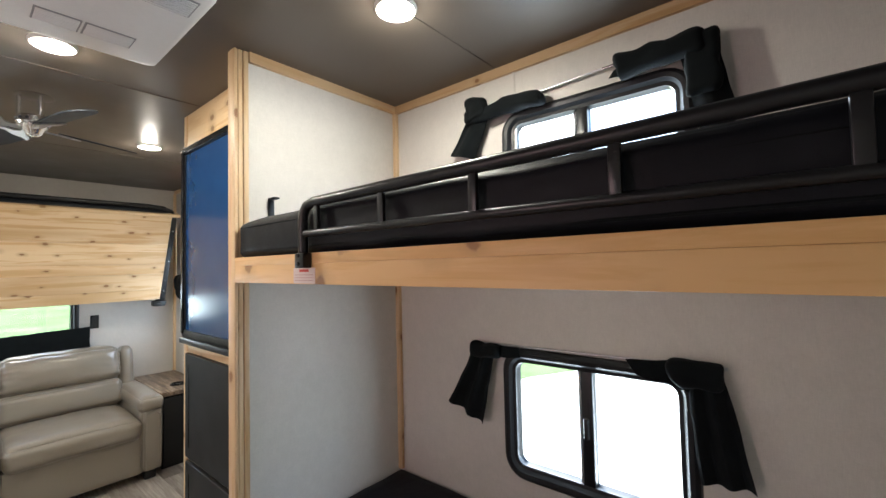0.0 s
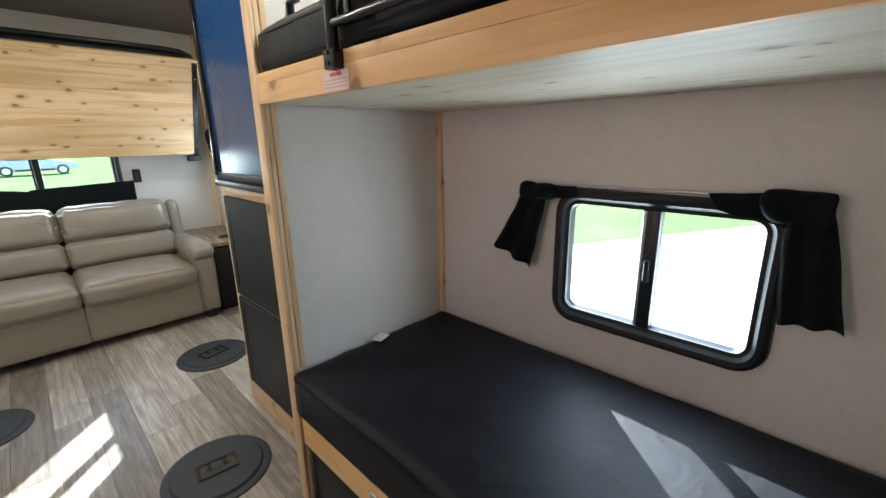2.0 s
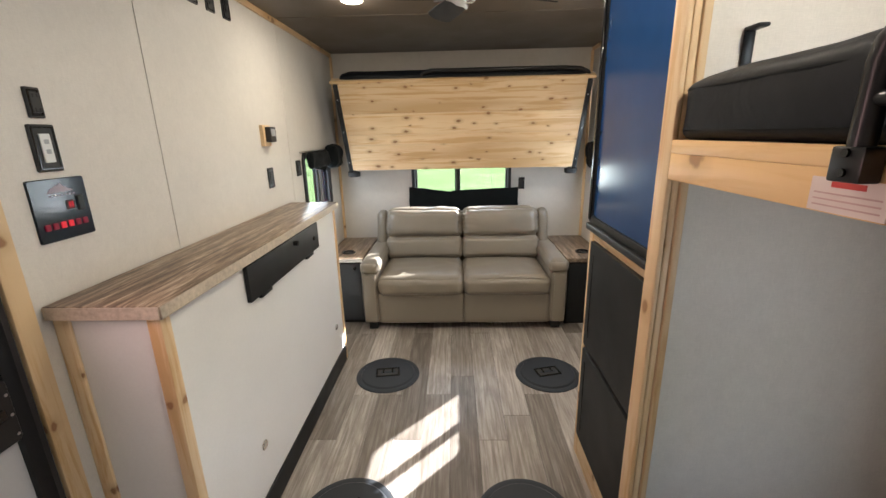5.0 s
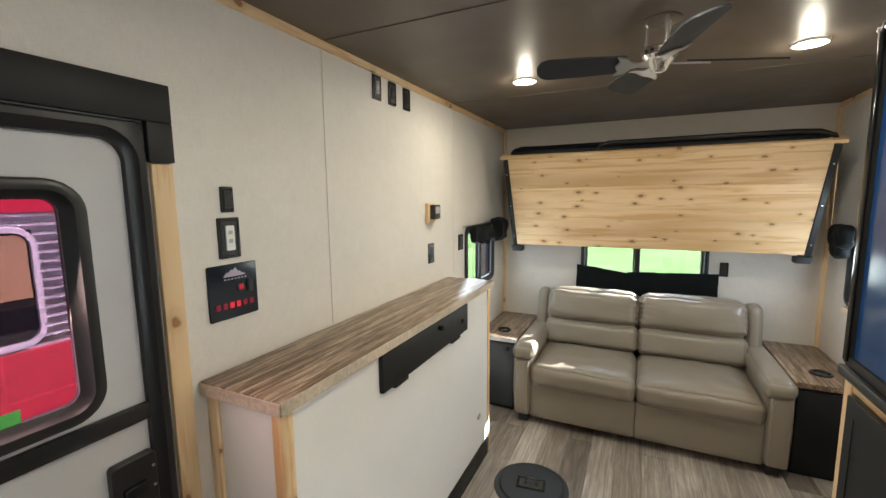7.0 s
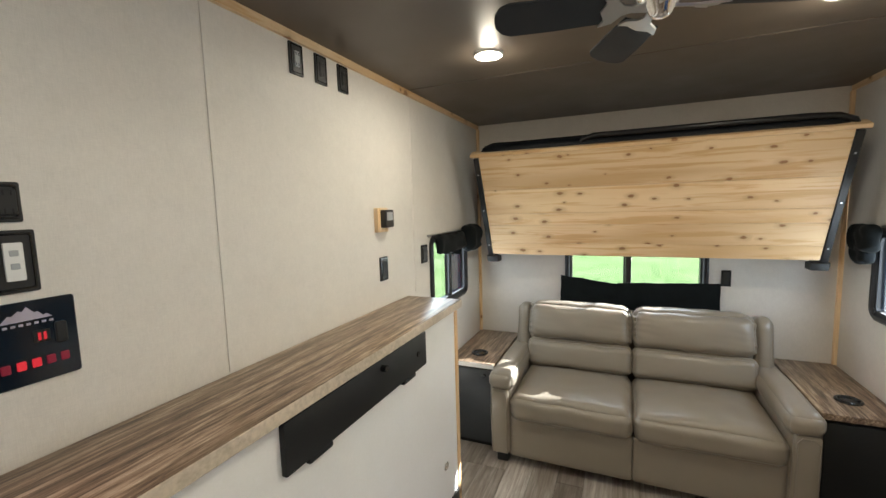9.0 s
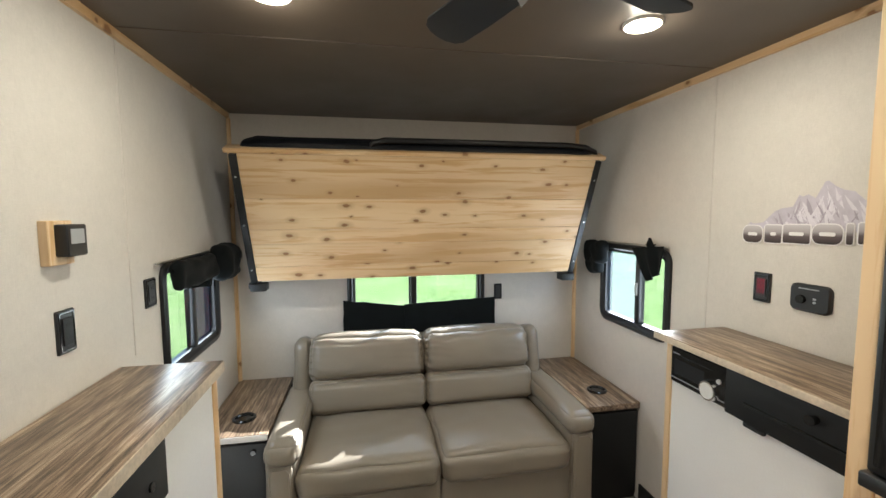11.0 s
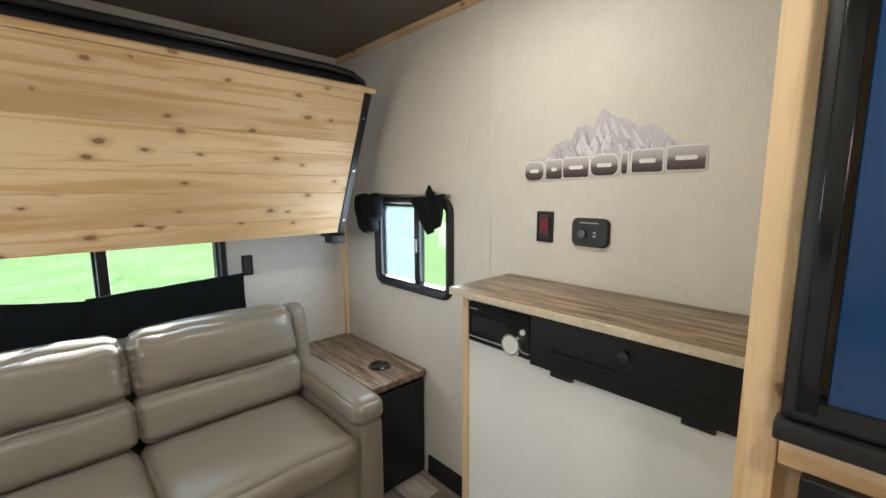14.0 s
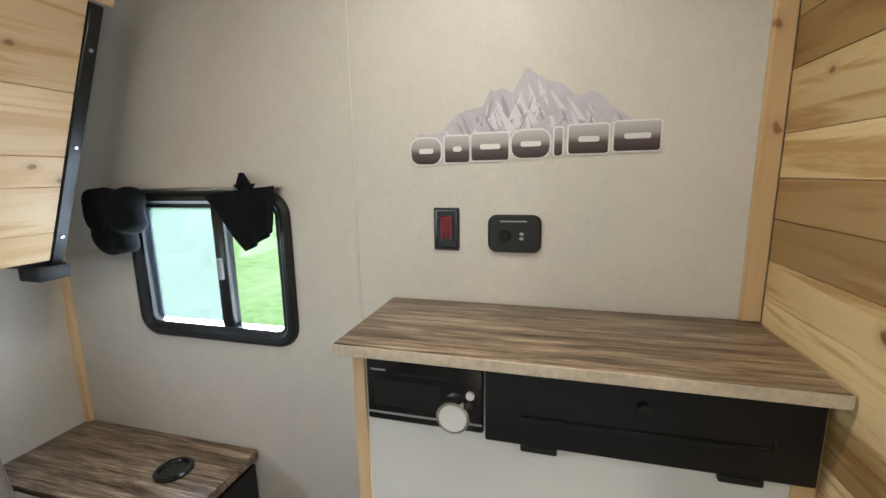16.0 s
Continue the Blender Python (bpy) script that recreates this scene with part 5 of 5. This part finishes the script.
for k, (a, b) in enumerate(spans):
    v0, v1 = 1.532 + 0.0035 * k, 1.598 + 0.0035 * k
    rr = 0.024 if k in (0, 3) else 0.006
    part("block_edge", plate(mesh(), RIGHT, a - 0.004, b + 0.004, v0 - 0.004, v1 + 0.004, 0.0026, 0.0038, rr + 0.004, 0.0004), white_ink, decal)
    blk = part("block", plate(mesh(), RIGHT, a, b, v0, v1, 0.0034, 0.0048, rr, 0.0004), letter_dark, decal, "block printed dark below, silver above")
    if b - a > 0.05:
        mid = (v0 + v1) / 2
        part("block_bar", plate(mesh(), RIGHT, a + 0.022, b - 0.020, mid - 0.006, mid + 0.007, 0.0044, 0.0054, 0.005, 0.0004), white_ink, blk)

# ---- ceiling fan and air conditioner ----
FX, FYY, FZ = 2.11, 0.012, 0.012
fan = thing("ceiling_fan", (FX, FYY, CEIL), "chrome ceiling fan with four dark blades, at rest", "ceiling fan")


def turned(x, y, prof, seg=32):
    """A turned shape from (radius, height) steps."""
    loops = [[(x + r * math.cos(2 * math.pi * k / seg), y + r * math.sin(2 * math.pi * k / seg), z) for k in range(seg)] for r, z in prof]
    return loft(mesh(), loops, cap=True)


part("canopy", turned(FX, FYY, [(0.066, CEIL - 0.0005), (0.066, CEIL - 0.002), (0.064, CEIL - 0.003)]), ceiling_brown, fan, "flat brown mounting plate")
for k in range(3):
    a = radians(120 * k + 20)
    px, py = FX + 0.047 * math.cos(a), FYY + 0.047 * math.sin(a)
    part("rod", cyl(mesh(), (px, py, 2.165 + FZ), (px, py, CEIL - 0.001), 0.008, 14), chrome, fan)
part("motor", turned(FX, FYY, [(0.050, 2.172 + FZ), (0.056, 2.166 + FZ), (0.058, 2.142 + FZ), (0.050, 2.134 + FZ)]), chrome, fan)
for k in range(14):
    a = 2 * math.pi * k / 14
    c, s = math.cos(a), math.sin(a)
    part("vent_hole", cyl(mesh(), (FX + 0.0555 * c, FYY + 0.0555 * s, 2.154 + FZ), (FX + 0.0582 * c, FYY + 0.0582 * s, 2.154 + FZ), 0.0065, 10), black_metal, fan)
part("hub", turned(FX, FYY, [(0.047, 2.1335 + FZ), (0.043, 2.122 + FZ), (0.032, 2.112 + FZ), (0.026, 2.098 + FZ), (0.018, 2.090 + FZ), (0.006, 2.087 + FZ)]), chrome, fan)
for ang in (-78, 15, 112, 202):
    m = Matrix.Translation((FX, FYY, 2.119 + FZ)) @ Matrix.Rotation(radians(ang), 4, "Z") @ Matrix.Rotation(radians(17), 4, "X")
    outline = [(0.030, -0.016), (0.070, -0.011), (0.092, -0.018), (0.112, -0.044), (0.146, -0.054), (0.134, -0.030), (0.142, -0.010), (0.146, 0.0), (0.142, 0.010), (0.134, 0.030), (0.146, 0.054), (0.112, 0.044), (0.092, 0.018), (0.070, 0.011), (0.030, 0.016)]
    loops = [[m @ Vector((u, v, w)) for u, v in outline] for w in (-0.004, 0.002)]
    arm = part("blade_arm", loft(mesh(), loops, cap=True), brushed, fan, "curved pale metal blade arm")
    outline = [(0.115, -0.048), (0.26, -0.058), (0.38, -0.060), (0.405, -0.048), (0.420, -0.022), (0.422, 0.0), (0.420, 0.022), (0.405, 0.048), (0.38, 0.060), (0.26, 0.058), (0.115, 0.048)]
    loops = [[m @ Vector((u, v, w)) for u, v in outline] for w in (0.003, 0.009)]
    part("blade", loft(mesh(), loops, cap=True), blade_grey, arm, "dark blue-grey blade")

AX0, AX1, AY0, AY1 = 2.955, 3.495, -0.33, 0.228
ac = thing("air_conditioner", (3.22, -0.05, CEIL), "white ceiling air conditioner shroud with vents", "air conditioner")
cx, cy = (AX0 + AX1) / 2, (AY0 + AY1) / 2
loops = [[(cx + a, cy + b, z) for a, b in rounded(AX1 - AX0 - 2 * i, AY1 - AY0 - 2 * i, 0.02, 4)] for i, z in ((-0.004, CEIL - 0.001), (0.0, CEIL - 0.05), (0.006, CEIL - 0.078), (0.018, CEIL - 0.085))]
part("shroud", loft(mesh(), loops, cap=True), white_plastic, ac)
# a flush grey sheet behind the slats paints in the vents' inner shade
for x0, x1, y0, y1, count in ((3.065, 3.135, -0.080, 0.008, 8), (3.065, 3.135, 0.022, 0.128, 8), (3.365, 3.445, -0.165, 0.190, 8)):
    g = part("grille", box(mesh(), x0 - 0.004, x1 + 0.004, y0 - 0.004, y1 + 0.004, CEIL - 0.0862, CEIL - 0.0845), grille_dark, ac, "grey sheet for the shade behind the slats")
    for k in range(count):
        x = x0 + (x1 - x0) * (k + 0.5) / count
        part("vent_slat", box(mesh(), x - 0.0028, x + 0.0028, y0, y1, CEIL - 0.0895, CEIL - 0.0860, 0.001, 1), white_plastic, g)

# ---- floor hatches ----
for hx, hy, turn, near in ((1.607, -0.530, 8, "near the sofa and the long counter"), (1.604, 0.545, 14, "near the sofa and the stereo cabinet"), (2.700, 0.222, -7, "beside the fridge cabinet"), (2.699, -0.535, 38, "beside the long counter")):
    h = thing("floor_hatch", (hx, hy, 0), f"round dark grey ice-hole cover {near}", "floor hatch", "round floor hatches")
    prof = [(0.213, 0.0), (0.211, 0.006), (0.196, 0.010), (0.182, 0.008), (0.178, 0.012), (0.172, 0.017), (0.001, 0.018)]
    loops = [[(hx + r * math.cos(2 * math.pi * k / 56), hy + r * math.sin(2 * math.pi * k / 56), z) for k in range(56)] for r, z in prof]
    part("lid", loft(mesh(), loops), hatch_black, h)
    m = Matrix.Translation((hx, hy, 0)) @ Matrix.Rotation(radians(turn), 4, "Z")
    bm = ring_frame(mesh(), m, -0.050, 0.050, -0.080, 0.080, 0.006, [(0, 0.0175), (0.001, 0.022), (0.012, 0.022), (0.014, 0.0175)])
    r = part("handle_recess", bm, black_gloss, h, "glossy black recess rim")
    bm = mesh()
    box(bm, -0.037, 0.037, -0.071, 0.071, 0.0178, 0.0190, 0, 1, m)
    part("recess_floor", bm, recess_brown, r, "dull brown recess floor")
    bm = mesh()
    box(bm, -0.013, 0.013, -0.050, 0.050, 0.0188, 0.0225, 0.0015, 1, m)
    part("handle", bm, hatch_black, r)
    for e in (-0.030, 0.030):
        bm = mesh()
        box(bm, -0.030, 0.012, e - 0.006, e + 0.006, 0.0192, 0.0250, 0.0015, 1, m)
        part("hinge_lug", bm, black_gloss, r)

# ---- floor planks ----
rng = random.Random(11)
WID, GAP = 0.1525, 0.0012
MESHES = {}
y = -HALF
while y < HALF - 0.001:
    w = min(WID, HALF - y)
    x = REAR - 0.02
    first = True
    while x < FRONT - 0.003:
        ln = rng.choice((0.35, 0.55, 0.75, 0.95)) if first else 1.22
        first = False
        ln = round(min(ln, FRONT - x), 3)
        key = (ln, round(w, 3))
        if key not in MESHES:
            bm = box(mesh(), 0, ln - GAP, 0, w - GAP, -0.006, 0.0)
            top = [f for f in bm.faces if f.calc_center_median().z > -0.0005]
            bmesh.ops.bevel(bm, geom=[e for f in top for e in f.edges], offset=0.0012, segments=1, affect="EDGES")
            MESHES[key] = finish("plank", bm, floor_vinyl, (0, 0, 0), False)
        p = new("plank", MESHES[key])
        p.parent = floor_ob
        p.location = Vector((x, y, 0)) - ORIGIN[floor_ob]
        x += ln
    y += WID
